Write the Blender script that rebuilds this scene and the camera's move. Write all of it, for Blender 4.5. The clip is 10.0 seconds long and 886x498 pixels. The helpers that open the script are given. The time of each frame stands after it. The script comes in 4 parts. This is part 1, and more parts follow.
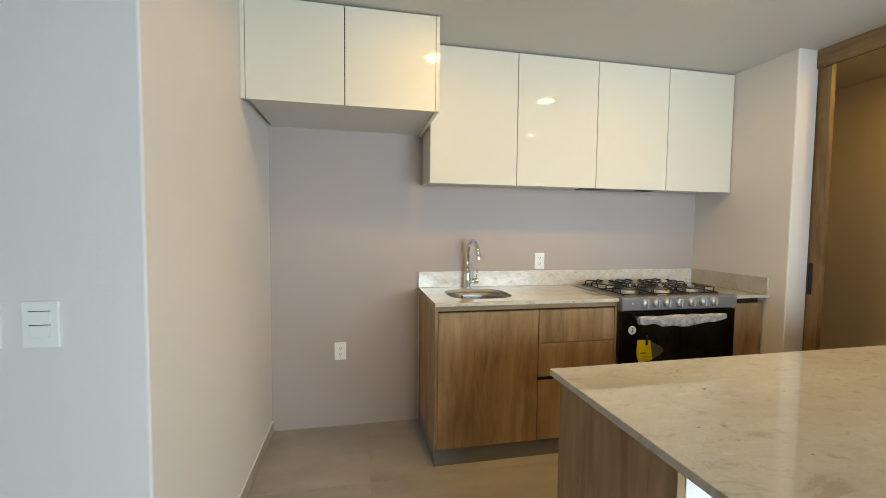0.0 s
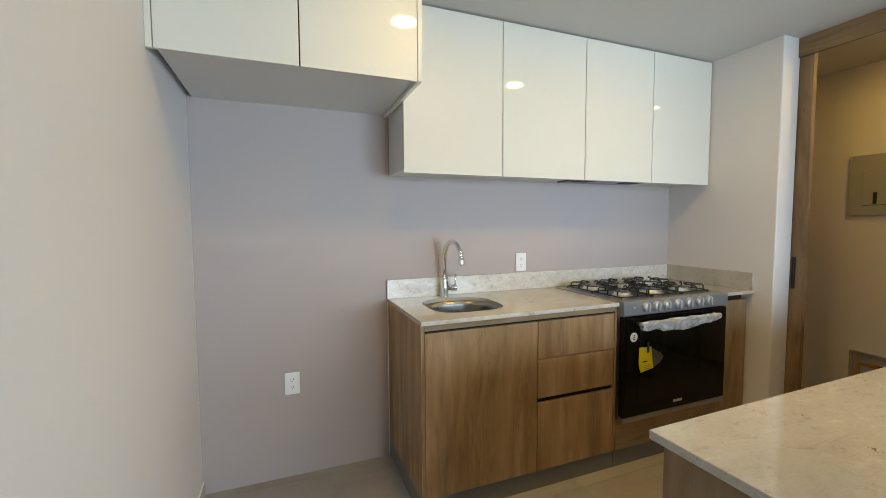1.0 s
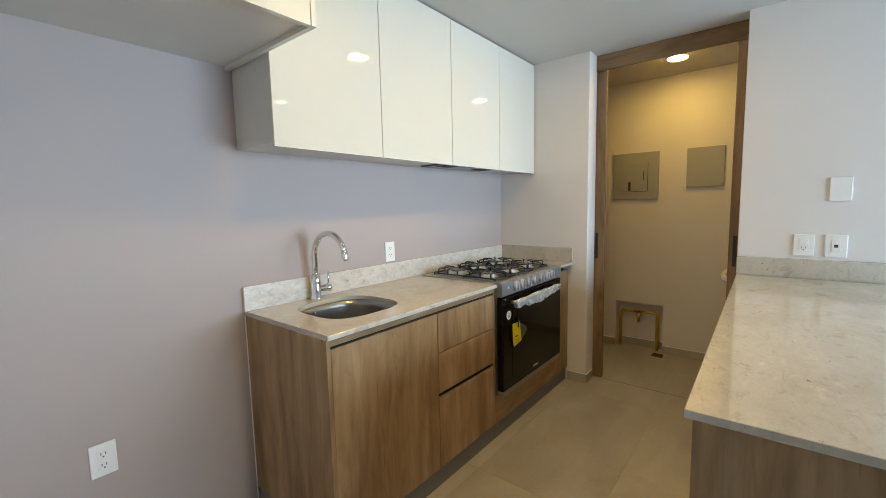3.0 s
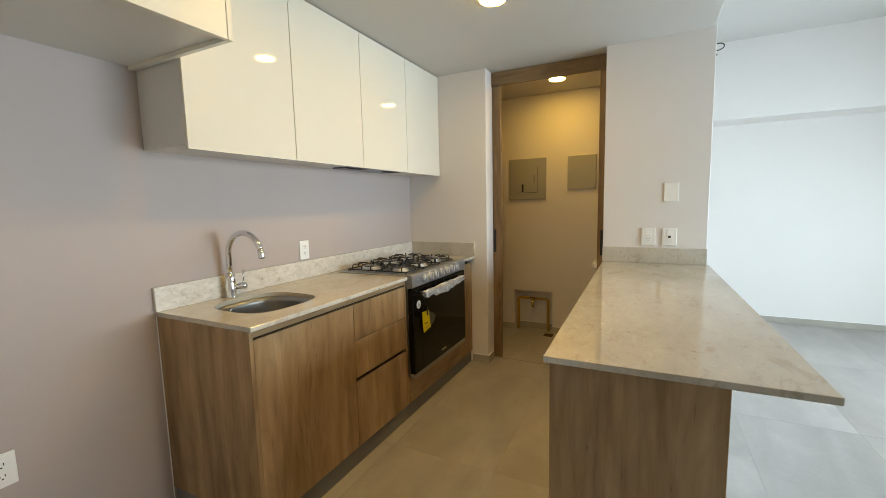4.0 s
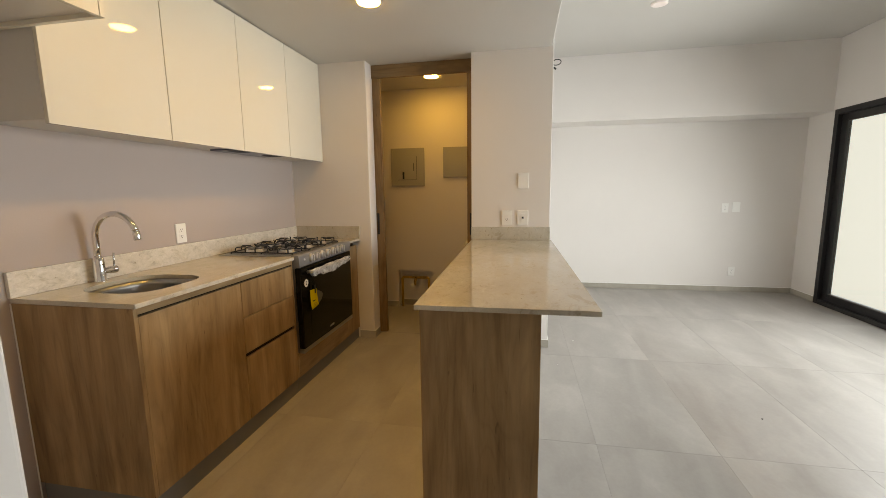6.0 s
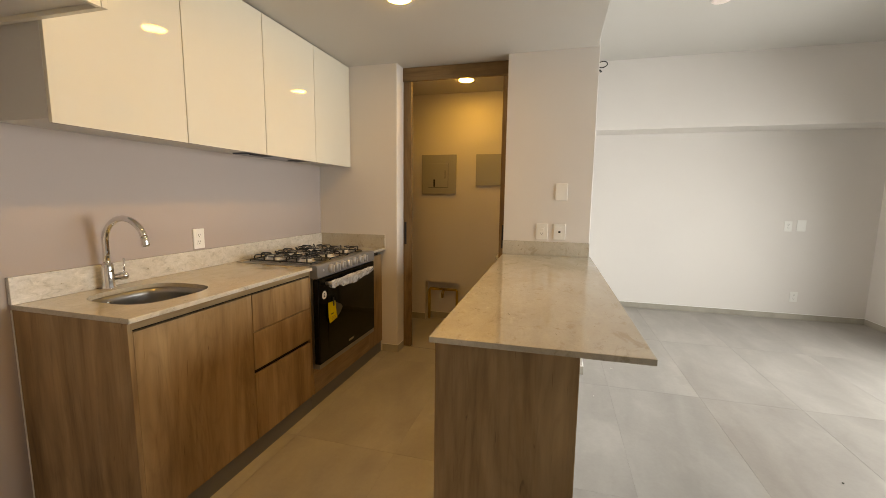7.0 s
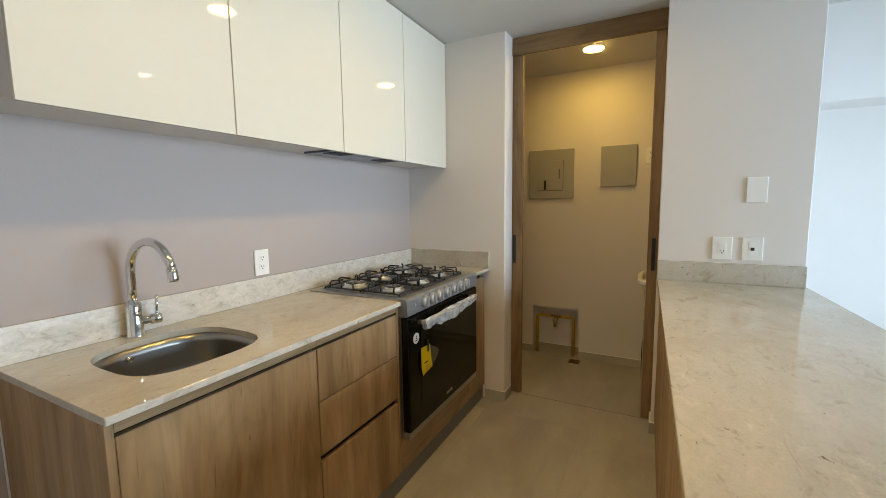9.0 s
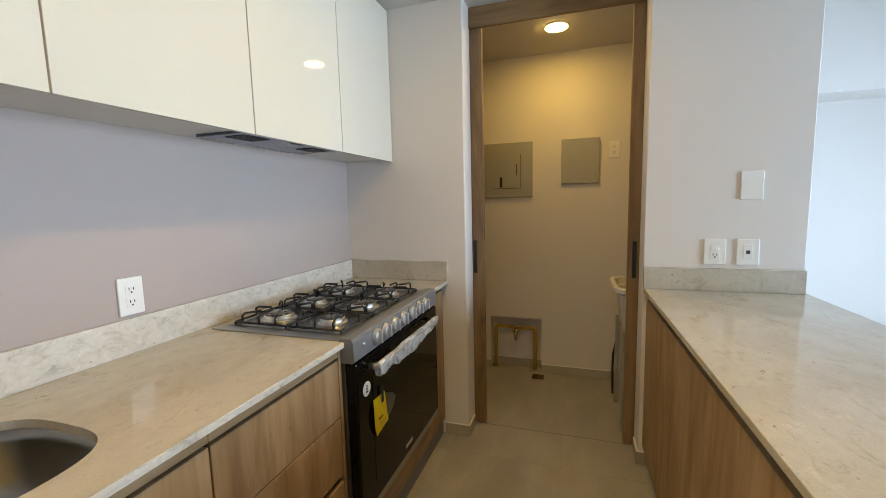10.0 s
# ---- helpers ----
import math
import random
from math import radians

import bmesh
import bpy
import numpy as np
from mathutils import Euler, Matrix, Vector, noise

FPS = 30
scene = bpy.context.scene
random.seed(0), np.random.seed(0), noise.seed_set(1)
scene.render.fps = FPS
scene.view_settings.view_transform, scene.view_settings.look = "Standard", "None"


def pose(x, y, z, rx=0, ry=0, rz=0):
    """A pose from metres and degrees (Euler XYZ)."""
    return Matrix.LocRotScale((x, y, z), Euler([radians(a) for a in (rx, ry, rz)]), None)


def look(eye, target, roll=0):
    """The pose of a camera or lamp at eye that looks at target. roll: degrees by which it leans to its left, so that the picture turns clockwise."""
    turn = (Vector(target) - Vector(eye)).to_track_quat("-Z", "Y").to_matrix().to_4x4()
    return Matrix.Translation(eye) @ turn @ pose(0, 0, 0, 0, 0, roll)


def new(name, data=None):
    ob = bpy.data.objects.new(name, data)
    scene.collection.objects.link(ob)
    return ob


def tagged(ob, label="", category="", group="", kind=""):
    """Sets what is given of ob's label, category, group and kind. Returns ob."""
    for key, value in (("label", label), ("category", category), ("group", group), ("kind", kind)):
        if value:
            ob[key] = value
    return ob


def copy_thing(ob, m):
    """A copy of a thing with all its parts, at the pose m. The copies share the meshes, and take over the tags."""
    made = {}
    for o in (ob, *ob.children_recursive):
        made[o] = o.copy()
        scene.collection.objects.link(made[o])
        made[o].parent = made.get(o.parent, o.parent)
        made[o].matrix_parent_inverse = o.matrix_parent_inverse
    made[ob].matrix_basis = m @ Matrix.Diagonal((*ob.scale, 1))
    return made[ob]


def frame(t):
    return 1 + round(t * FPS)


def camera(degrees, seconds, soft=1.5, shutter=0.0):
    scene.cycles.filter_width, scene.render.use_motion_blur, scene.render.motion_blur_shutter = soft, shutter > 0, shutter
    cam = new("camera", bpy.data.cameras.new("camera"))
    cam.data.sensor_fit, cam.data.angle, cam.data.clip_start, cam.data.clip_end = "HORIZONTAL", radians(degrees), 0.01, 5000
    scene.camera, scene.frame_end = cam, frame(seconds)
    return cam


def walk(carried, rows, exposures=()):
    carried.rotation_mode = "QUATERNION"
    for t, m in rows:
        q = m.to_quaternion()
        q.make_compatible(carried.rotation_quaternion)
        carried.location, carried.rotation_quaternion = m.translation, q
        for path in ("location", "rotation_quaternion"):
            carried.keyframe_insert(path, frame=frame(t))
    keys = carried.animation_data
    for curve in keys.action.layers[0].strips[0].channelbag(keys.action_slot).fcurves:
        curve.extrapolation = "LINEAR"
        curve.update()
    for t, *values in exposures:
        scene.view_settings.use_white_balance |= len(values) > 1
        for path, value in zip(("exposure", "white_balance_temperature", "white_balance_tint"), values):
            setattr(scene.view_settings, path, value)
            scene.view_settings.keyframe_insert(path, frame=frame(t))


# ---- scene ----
cam = camera(94.8, 10.0, soft=0.8)
PATH = [
    (0, (0.108, 0.081, 1.351), (0.514, 2.037, 1.245), 0.6),
    (0.5, (0.05, 0.323, 1.37), (0.606, 2.241, 1.258), 0.2),
    (1, (-0.036, 0.57, 1.367), (0.693, 2.428, 1.242), -0.3),
    (1.5, (-0.073, 0.766, 1.349), (0.84, 2.54, 1.211), -0.9),
    (2, (-0.084, 0.925, 1.341), (1.059, 2.559, 1.191), -1.4),
    (2.2, (-0.109, 0.976, 1.349), (1.129, 2.538, 1.181), -1.3),
    (3.3, (-0.367, 1.056, 1.379), (1.264, 2.195, 1.170), -1.3),
    (3.5, (-0.399, 1.014, 1.377), (1.28, 2.08, 1.167), -1.3),
    (4, (-0.487, 0.922, 1.382), (1.289, 1.815, 1.162), -1.3),
    (4.5, (-0.573, 0.878, 1.383), (1.276, 1.603, 1.151), -1.4),
    (5, (-0.683, 0.858, 1.372), (1.223, 1.41, 1.117), -1.3),
    (5.5, (-0.745, 0.814, 1.355), (1.193, 1.223, 1.077), -1.0),
    (5.7, (-0.758, 0.799, 1.35), (1.187, 1.168, 1.067), -0.8),
    (6.8, (-0.602, 0.8, 1.367), (1.327, 1.259, 1.106), 0.6),
    (7, (-0.53, 0.808, 1.375), (1.382, 1.338, 1.123), 0.7),
    (7.5, (-0.384, 0.86, 1.367), (1.468, 1.576, 1.123), 0.6),
    (8, (-0.248, 1.008, 1.36), (1.536, 1.882, 1.124), 0.2),
    (8.5, (-0.1, 1.141, 1.361), (1.647, 2.085, 1.123), -0.2),
    (9, (0.126, 1.242, 1.372), (1.891, 2.155, 1.153), -0.7),
    (9.5, (0.32, 1.369, 1.368), (2.148, 2.149, 1.145), -1.1),
    (10, (0.523, 1.526, 1.38), (2.409, 2.151, 1.154), -1.4),
]
walk(cam, [(t, look(eye, target, roll)) for t, eye, target, roll in PATH], [(0, -0.06, 8700, 21), (1, -0.05, 7450, 19), (2, 0.15, 6980, 19.5), (3.3, 0.08, 7450, 19), (3.5, 0.05, 8150, 19), (4.5, -0.01, 8850, 22), (5.5, -0.25, 10650, 28), (7.0, -0.27, 12500, 31.5), (7.5, -0.16, 11050, 28.5), (8, -0.10, 10150, 25.5), (8.5, -0.03, 8600, 22), (9, 0.01, 7700, 19.5), (10, 0.02, 7450, 22)])

# ---- world and light ----
world = bpy.data.worlds.new("sky")
scene.world = world
world.use_nodes = True
wn = world.node_tree.nodes
sky = wn.new("ShaderNodeTexSky")
sky.sky_type = "NISHITA"
sky.sun_disc = False
sky.sun_elevation, sky.sun_rotation = radians(58), radians(20)
world.node_tree.links.new(sky.outputs[0], wn["Background"].inputs[0])
wn["Background"].inputs[1].default_value = 0.15

sun = new("sun", bpy.data.lights.new("sun", "SUN"))
sun.data.energy, sun.data.angle, sun.data.color = 2.0, radians(3), (1.0, 0.95, 0.88)
sun.matrix_basis = look((0, 0, 10), (-1.8, -5.0, 1.5))

window_light = new("window_daylight", bpy.data.lights.new("window_daylight", "AREA"))
window_light.data.shape = "RECTANGLE"
window_light.data.size, window_light.data.size_y = 3.0, 1.5
window_light.data.energy, window_light.data.color = 158, (0.468, 0.742, 1.0)
window_light.data.spread = radians(140)
window_light.matrix_basis = look((2.15, -2.58, 1.25), (2.38, 0, 0.62))

# the narrow beams of the two lit kitchen downlights
for lamp_x, lamp_y in ((1.69, 1.69), (0.60, 1.71)):
    beam = new("kitchen_downlight_beam", bpy.data.lights.new("kitchen_downlight_beam", "SPOT"))
    beam.data.energy, beam.data.color = 19.5, (1.0, 0.675, 0.125)
    beam.data.spot_size, beam.data.spot_blend, beam.data.shadow_soft_size = radians(104), 0.9, 0.05
    beam.matrix_basis = pose(lamp_x, lamp_y, 2.437)

# ---- plan ----
NORTH, WEST, EAST, PIER = 2.86, -0.448, 2.725, 1.303
JAMB_N, JAMB_S, COLUMN_S = 2.12, 1.212, 0.56
KITCHEN_CEIL, LIVING_CEIL, LAUNDRY_CEIL = 2.457, 2.94, 2.452
LAUNDRY_E, LIVING_E, SOUTH, FAR_W = 3.76, 5.06, -2.60, -2.40
TOP = 0.935

# ---- materials ----
def nodes_of(name):
    m = bpy.data.materials.new(name)
    m.use_nodes = True
    nt = m.node_tree
    return m, nt, nt.nodes["Principled BSDF"]


def node(nt, kind, **values):
    n = nt.nodes.new(kind)
    for k, v in values.items():
        n.inputs[k].default_value = v
    return n


def ramp(nt, source, stops):
    r = nt.nodes.new("ShaderNodeValToRGB")
    while len(r.color_ramp.elements) < len(stops):
        r.color_ramp.elements.new(0.5)
    for e, (p, c) in zip(r.color_ramp.elements, stops):
        e.position, e.color = p, (*c, 1) if len(c) == 3 else c
    nt.links.new(source, r.inputs[0])
    return r.outputs[0]


def coords(nt, scale, shift=True):
    tc = nt.nodes.new("ShaderNodeTexCoord")
    mp = node(nt, "ShaderNodeMapping", Scale=scale)
    nt.links.new(tc.outputs["Object"], mp.inputs[0])
    if shift:
        info = nt.nodes.new("ShaderNodeObjectInfo")
        mul = nt.nodes.new("ShaderNodeMath")
        mul.operation = "MULTIPLY"
        mul.inputs[1].default_value = 37.0
        nt.links.new(info.outputs["Random"], mul.inputs[0])
        nt.links.new(mul.outputs[0], mp.inputs["Location"])
    return mp.outputs[0]


def noise_tex(nt, vec, scale, detail=4, rough=0.55, dist=0.0):
    n = node(nt, "ShaderNodeTexNoise", Scale=scale, Detail=detail, Roughness=rough, Distortion=dist)
    nt.links.new(vec, n.inputs["Vector"])
    return n.outputs["Fac"]


def mix(nt, a, b, fac, blend="MIX"):
    m = nt.nodes.new("ShaderNodeMix")
    m.data_type, m.blend_type = "RGBA", blend
    for socket, v in ((m.inputs[0], fac), (m.inputs[6], a), (m.inputs[7], b)):
        if hasattr(v, "is_linked"):
            nt.links.new(v, socket)
        else:
            socket.default_value = v if isinstance(v, float) else (*v, 1)
    return m.outputs[2]


def bump(nt, bsdf, height, strength, distance):
    b = node(nt, "ShaderNodeBump", Strength=strength, Distance=distance)
    nt.links.new(height, b.inputs["Height"])
    nt.links.new(b.outputs[0], bsdf.inputs["Normal"])


def plain(name, color, rough=0.5, metal=0.0, spread=0.06, grain=60.0, relief=0.0, coat=0.0, shine=0.5):
    """Paint, plastic or metal with a slight two-scale variation of tone and gloss."""
    m, nt, b = nodes_of(name)
    vec = coords(nt, (1, 1, 1), False)
    big, fine = noise_tex(nt, vec, 2.3, 3), noise_tex(nt, vec, grain, 3)
    dark = tuple(c * (1 - spread) for c in color)
    light = tuple(min(1, c * (1 + spread * 0.6)) for c in color)
    c = mix(nt, dark, light, big)
    c = mix(nt, c, ramp(nt, fine, [(0.3, dark), (0.7, light)]), 0.35)
    nt.links.new(c, b.inputs["Base Color"])
    b.inputs["Metallic"].default_value = metal
    nt.links.new(ramp(nt, fine, [(0.2, (rough * 0.88,) * 3), (0.8, (min(1, rough * 1.12),) * 3)]), b.inputs["Roughness"])
    b.inputs["Coat Weight"].default_value = coat
    b.inputs["Specular IOR Level"].default_value = shine
    b.inputs["Coat Roughness"].default_value = 0.04
    if relief:
        bump(nt, b, fine, 0.35, relief)
    return m


def wall_paint(name, color):
    """Rolled emulsion over slightly uneven plaster."""
    m, nt, b = nodes_of(name)
    vec = coords(nt, (1, 1, 1), False)
    big, fine = noise_tex(nt, vec, 1.1, 4), noise_tex(nt, vec, 140, 2)
    nt.links.new(mix(nt, tuple(c * 0.95 for c in color), tuple(c * 1.03 for c in color), big), b.inputs["Base Color"])
    b.inputs["Roughness"].default_value = 0.62
    b.inputs["Specular IOR Level"].default_value = 0.35
    h = nt.nodes.new("ShaderNodeMath")
    h.operation = "MULTIPLY_ADD"
    nt.links.new(noise_tex(nt, vec, 5, 3), h.inputs[0])
    h.inputs[1].default_value = 3.0
    nt.links.new(fine, h.inputs[2])
    bump(nt, b, h.outputs[0], 0.25, 0.0012)
    return m


def wood(name, axis="z", dark=(0.244, 0.144, 0.070), mid=(0.352, 0.220, 0.114), light=(0.454, 0.307, 0.177)):
    """Oak-patterned laminate; the grain runs along axis."""
    m, nt, b = nodes_of(name)
    def along(a, c):
        return {"z": (a, a, c), "y": (a, c, a), "x": (c, a, a)}[axis]
    streak = noise_tex(nt, coords(nt, along(1, 0.022)), 85, 4, 0.6, 0.15)
    band = noise_tex(nt, coords(nt, along(1, 0.17)), 5.6, 5, 0.52, 1.6)
    plank = noise_tex(nt, coords(nt, along(1, 0.09)), 9, 4, 0.55, 1.5)
    blot = noise_tex(nt, coords(nt, along(1, 0.55)), 4.2, 4, 0.55, 0.6)
    knot = noise_tex(nt, coords(nt, along(1, 0.24)), 21, 3, 0.5, 0.9)
    dash = noise_tex(nt, coords(nt, along(1, 0.06)), 120, 2, 0.5, 0.3)
    wisp = noise_tex(nt, coords(nt, along(1, 0.10)), 34, 5, 0.62, 1.0)
    rings = nt.nodes.new("ShaderNodeMath")
    rings.operation = "PINGPONG"
    rings.inputs[1].default_value = 0.022
    nt.links.new(noise_tex(nt, coords(nt, along(1, 0.14)), 3.6, 2, 0.4, 0.6), rings.inputs[0])
    lines = nt.nodes.new("ShaderNodeMath")
    lines.operation = "MULTIPLY"
    lines.inputs[1].default_value = 1 / 0.022
    nt.links.new(rings.outputs[0], lines.inputs[0])
    base = ramp(nt, band, [(0.30, dark), (0.47, mid), (0.70, light)])
    c = mix(nt, base, ramp(nt, streak, [(0.30, (0.84, 0.82, 0.79)), (0.48, (0.98, 0.98, 0.98)), (0.72, (1.06, 1.06, 1.05))]), 0.18, "MULTIPLY")
    c = mix(nt, c, ramp(nt, plank, [(0.33, (0.79, 0.76, 0.72)), (0.47, (0.98, 0.98, 0.97)), (0.66, (1.12, 1.12, 1.10))]), 0.70, "MULTIPLY")
    c = mix(nt, c, ramp(nt, blot, [(0.32, (0.80, 0.78, 0.75)), (0.64, (1.10, 1.10, 1.09))]), 0.5, "MULTIPLY")
    c = mix(nt, c, ramp(nt, knot, [(0.235, (0.34, 0.27, 0.22)), (0.285, (1, 1, 1))]), 0.9, "MULTIPLY")
    c = mix(nt, c, ramp(nt, dash, [(0.25, (0.62, 0.56, 0.50)), (0.31, (1, 1, 1))]), 0.6, "MULTIPLY")
    c = mix(nt, c, ramp(nt, wisp, [(0.36, (0.80, 0.77, 0.73)), (0.46, (0.98, 0.98, 0.98)), (0.60, (1.10, 1.10, 1.09))]), 0.50, "MULTIPLY")
    c = mix(nt, c, ramp(nt, lines.outputs[0], [(0.0, (0.80, 0.77, 0.74)), (0.35, (1, 1, 1)), (0.9, (1.05, 1.05, 1.05))]), 0.38, "MULTIPLY")
    nt.links.new(c, b.inputs["Base Color"])
    nt.links.new(ramp(nt, streak, [(0.3, (0.52,) * 3), (0.7, (0.40,) * 3)]), b.inputs["Roughness"])
    b.inputs["Specular IOR Level"].default_value = 0.35
    bump(nt, b, streak, 0.2, 0.0004)
    return m


def stone(name, lift=1.0, speckle=0.32, gloss=1.0):
    """Polished beige quartz slab with soft clouds, pale crackle, grey-green mottling and small brown pits."""
    m, nt, b = nodes_of(name)
    vec = coords(nt, (1, 1, 1), False)
    turned = node(nt, "ShaderNodeMapping", Scale=(1.0, 1.7, 1.7), Rotation=(0, 0, 0.4))
    nt.links.new(vec, turned.inputs[0])
    lay = turned.outputs[0]
    cloud = noise_tex(nt, lay, 2.0, 5, 0.6, 0.9)
    mottle = noise_tex(nt, lay, 20, 6, 0.70, 0.9)
    grain = noise_tex(nt, vec, 150, 3, 0.6)
    crackle = noise_tex(nt, lay, 15, 9, 0.74, 0.7)
    flecks = noise_tex(nt, lay, 62, 4, 0.62, 0.8)
    pits = noise_tex(nt, lay, 28, 4, 0.62, 0.7)
    patch = noise_tex(nt, lay, 3.3, 3, 0.55, 0.6)
    stain = noise_tex(nt, lay, 6.5, 5, 0.62, 1.2)
    tones = [(0.3, (0.480, 0.434, 0.358)), (0.5, (0.540, 0.495, 0.418)), (0.72, (0.594, 0.555, 0.484))]
    # a lift above 1 brightens and cools the quartz, painting daylight into it
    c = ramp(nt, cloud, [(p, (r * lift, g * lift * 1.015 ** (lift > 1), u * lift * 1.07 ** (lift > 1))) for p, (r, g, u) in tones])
    c = mix(nt, c, ramp(nt, mottle, [(0.33, (0.72, 0.72, 0.70)), (0.45, (0.95, 0.95, 0.94)), (0.56, (1.02, 1.02, 1.03)), (0.68, (1.12, 1.13, 1.15))]), speckle, "MULTIPLY")
    c = mix(nt, c, ramp(nt, grain, [(0.36, (0.90, 0.90, 0.89)), (0.5, (1, 1, 1)), (0.68, (1.06, 1.06, 1.06))]), 0.40, "MULTIPLY")
    veined = mix(nt, c, ramp(nt, crackle, [(0.34, (0.74, 0.70, 0.64)), (0.43, (1, 1, 1)), (0.56, (1, 1, 1)), (0.65, (1.20, 1.20, 1.19))]), 0.80, "MULTIPLY")
    veined = mix(nt, veined, ramp(nt, flecks, [(0.27, (0.50, 0.45, 0.39)), (0.35, (1, 1, 1))]), 0.6, "MULTIPLY")
    where = ramp(nt, patch, [(0.47, (0.04, 0.04, 0.04)), (0.60, (1, 1, 1))])
    c = mix(nt, c, veined, where)
    c = mix(nt, c, ramp(nt, stain, [(0.33, (0.72, 0.65, 0.55)), (0.42, (1, 1, 1))]), 0.6, "MULTIPLY")
    spots = ramp(nt, pits, [(0.285, (0.34, 0.27, 0.20)), (0.320, (1, 1, 1))])
    c = mix(nt, c, spots, 0.85, "MULTIPLY")
    nt.links.new(c, b.inputs["Base Color"])
    nt.links.new(ramp(nt, mottle, [(0.3, (0.03 * gloss,) * 3), (0.7, (0.06 * gloss,) * 3)]), b.inputs["Roughness"])
    b.inputs["IOR"].default_value = 1.75
    bump(nt, b, spots, 0.06, 0.0004)
    return m


def tile(name, low, high):
    """Large cement-look porcelain tile, streaked along its length."""
    m, nt, b = nodes_of(name)
    vec = coords(nt, (1.0, 2.6, 1.0))
    cloud = noise_tex(nt, vec, 1.5, 5, 0.52, 0.5)
    fine = noise_tex(nt, coords(nt, (1, 1, 1)), 48, 5, 0.65)
    scuff = noise_tex(nt, coords(nt, (1.0, 1.5, 1.0)), 2.1, 4, 0.50, 0.7)
    c = ramp(nt, cloud, [(0.3, low), (0.7, high)])
    c = mix(nt, c, ramp(nt, fine, [(0.3, (0.93, 0.93, 0.93)), (0.7, (1.04, 1.04, 1.04))]), 0.6, "MULTIPLY")
    info = nt.nodes.new("ShaderNodeObjectInfo")
    c = mix(nt, c, ramp(nt, info.outputs["Random"], [(0.0, (0.975, 0.975, 0.978)), (1.0, (1.025, 1.025, 1.022))]), 0.9, "MULTIPLY")
    c = mix(nt, c, ramp(nt, scuff, [(0.32, (0.90, 0.89, 0.89)), (0.45, (1, 1, 1)), (0.53, (1.02, 1.02, 1.02)), (0.62, (1.12, 1.12, 1.12))]), 0.9, "MULTIPLY")
    nt.links.new(c, b.inputs["Base Color"])
    nt.links.new(ramp(nt, scuff, [(0.3, (0.32,) * 3), (0.7, (0.46,) * 3)]), b.inputs["Roughness"])
    bump(nt, b, fine, 0.2, 0.0006)
    return m


def brushed(name, color, rough, axis=(1, 90, 90)):
    m, nt, b = nodes_of(name)
    f = noise_tex(nt, coords(nt, axis), 14, 4, 0.6)
    nt.links.new(ramp(nt, f, [(0.3, tuple(c * 0.86 for c in color)), (0.7, color)]), b.inputs["Base Color"])
    nt.links.new(ramp(nt, f, [(0.3, (rough * 0.8,) * 3), (0.7, (rough * 1.2,) * 3)]), b.inputs["Roughness"])
    b.inputs["Metallic"].default_value = 1.0
    return m


def glow(name, color, strength):
    m, nt, b = nodes_of(name)
    b.inputs["Base Color"].default_value = (0.8, 0.8, 0.8, 1)
    b.inputs["Emission Color"].default_value = (*color, 1)
    b.inputs["Emission Strength"].default_value = strength
    return m


def clear(name, color, rough=0.0, ior=1.45):
    m, nt, b = nodes_of(name)
    b.inputs["Base Color"].default_value = (*color, 1)
    b.inputs["Roughness"].default_value = rough
    b.inputs["IOR"].default_value = ior
    b.inputs["Transmission Weight"].default_value = 1.0
    return m


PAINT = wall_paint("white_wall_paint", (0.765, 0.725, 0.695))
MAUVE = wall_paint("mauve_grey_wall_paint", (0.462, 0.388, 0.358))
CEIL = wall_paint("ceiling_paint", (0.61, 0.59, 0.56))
LACQUER = plain("white_gloss_lacquer", (0.745, 0.705, 0.605), 0.035, 0, 0.015, 30)
CARCASS = plain("white_melamine", (0.66, 0.64, 0.60), 0.4, 0, 0.03)
WOOD = wood("oak_laminate")
WOOD_Y = wood("dark_oak_laminate_across", "y", (0.14, 0.080, 0.038), (0.225, 0.138, 0.070), (0.30, 0.196, 0.108))
WOOD_DOOR = wood("dark_oak_laminate", "z", (0.14, 0.080, 0.038), (0.225, 0.138, 0.070), (0.30, 0.196, 0.108))
WOOD_X = wood("oak_laminate_along", "x")
# near-black colour that paints the shade in channels and door joints
GAP_SHADE = plain("dark_gap_shade", (0.050, 0.030, 0.018), 0.75, 0, 0.06, 60, 0, 0, 0.1)
STONE = stone("beige_quartz")
# lit copy of STONE: window light is put into its colour
WINDOW_LIT_STONE = stone("window_lit_mottled_quartz", 1.27, 1.0, 4.0)
TILE = tile("cement_tile", (0.300, 0.278, 0.257), (0.376, 0.354, 0.332))
GROUT = plain("grey_grout", (0.27, 0.255, 0.235), 0.9, 0, 0.15, 90)
SKIRT = tile("cement_tile_strip", (0.36, 0.328, 0.28), (0.46, 0.42, 0.36))
PLINTH = plain("grey_plinth", (0.18, 0.175, 0.17), 0.45, 0, 0.1)
STEEL = brushed("brushed_steel", (0.50, 0.49, 0.47), 0.40)
PANEL = plain("grey_satin_panel", (0.23, 0.235, 0.25), 0.38, 0.35, 0.05)
TRAY = brushed("spill_tray_steel", (0.27, 0.265, 0.255), 0.3)
KNOB = plain("satin_grey_knob", (0.40, 0.40, 0.41), 0.38, 0.5, 0.04)
KNOB_EDGE = plain("bright_satin_knob_grip", (0.62, 0.62, 0.63), 0.3, 0.7, 0.03)
LEAFLET = plain("paper_behind_glass", (0.10, 0.10, 0.085), 0.3, 0, 0.1)
SINK = plain("satin_sink_steel", (0.35, 0.34, 0.325), 0.30, 1.0, 0.01, 2)
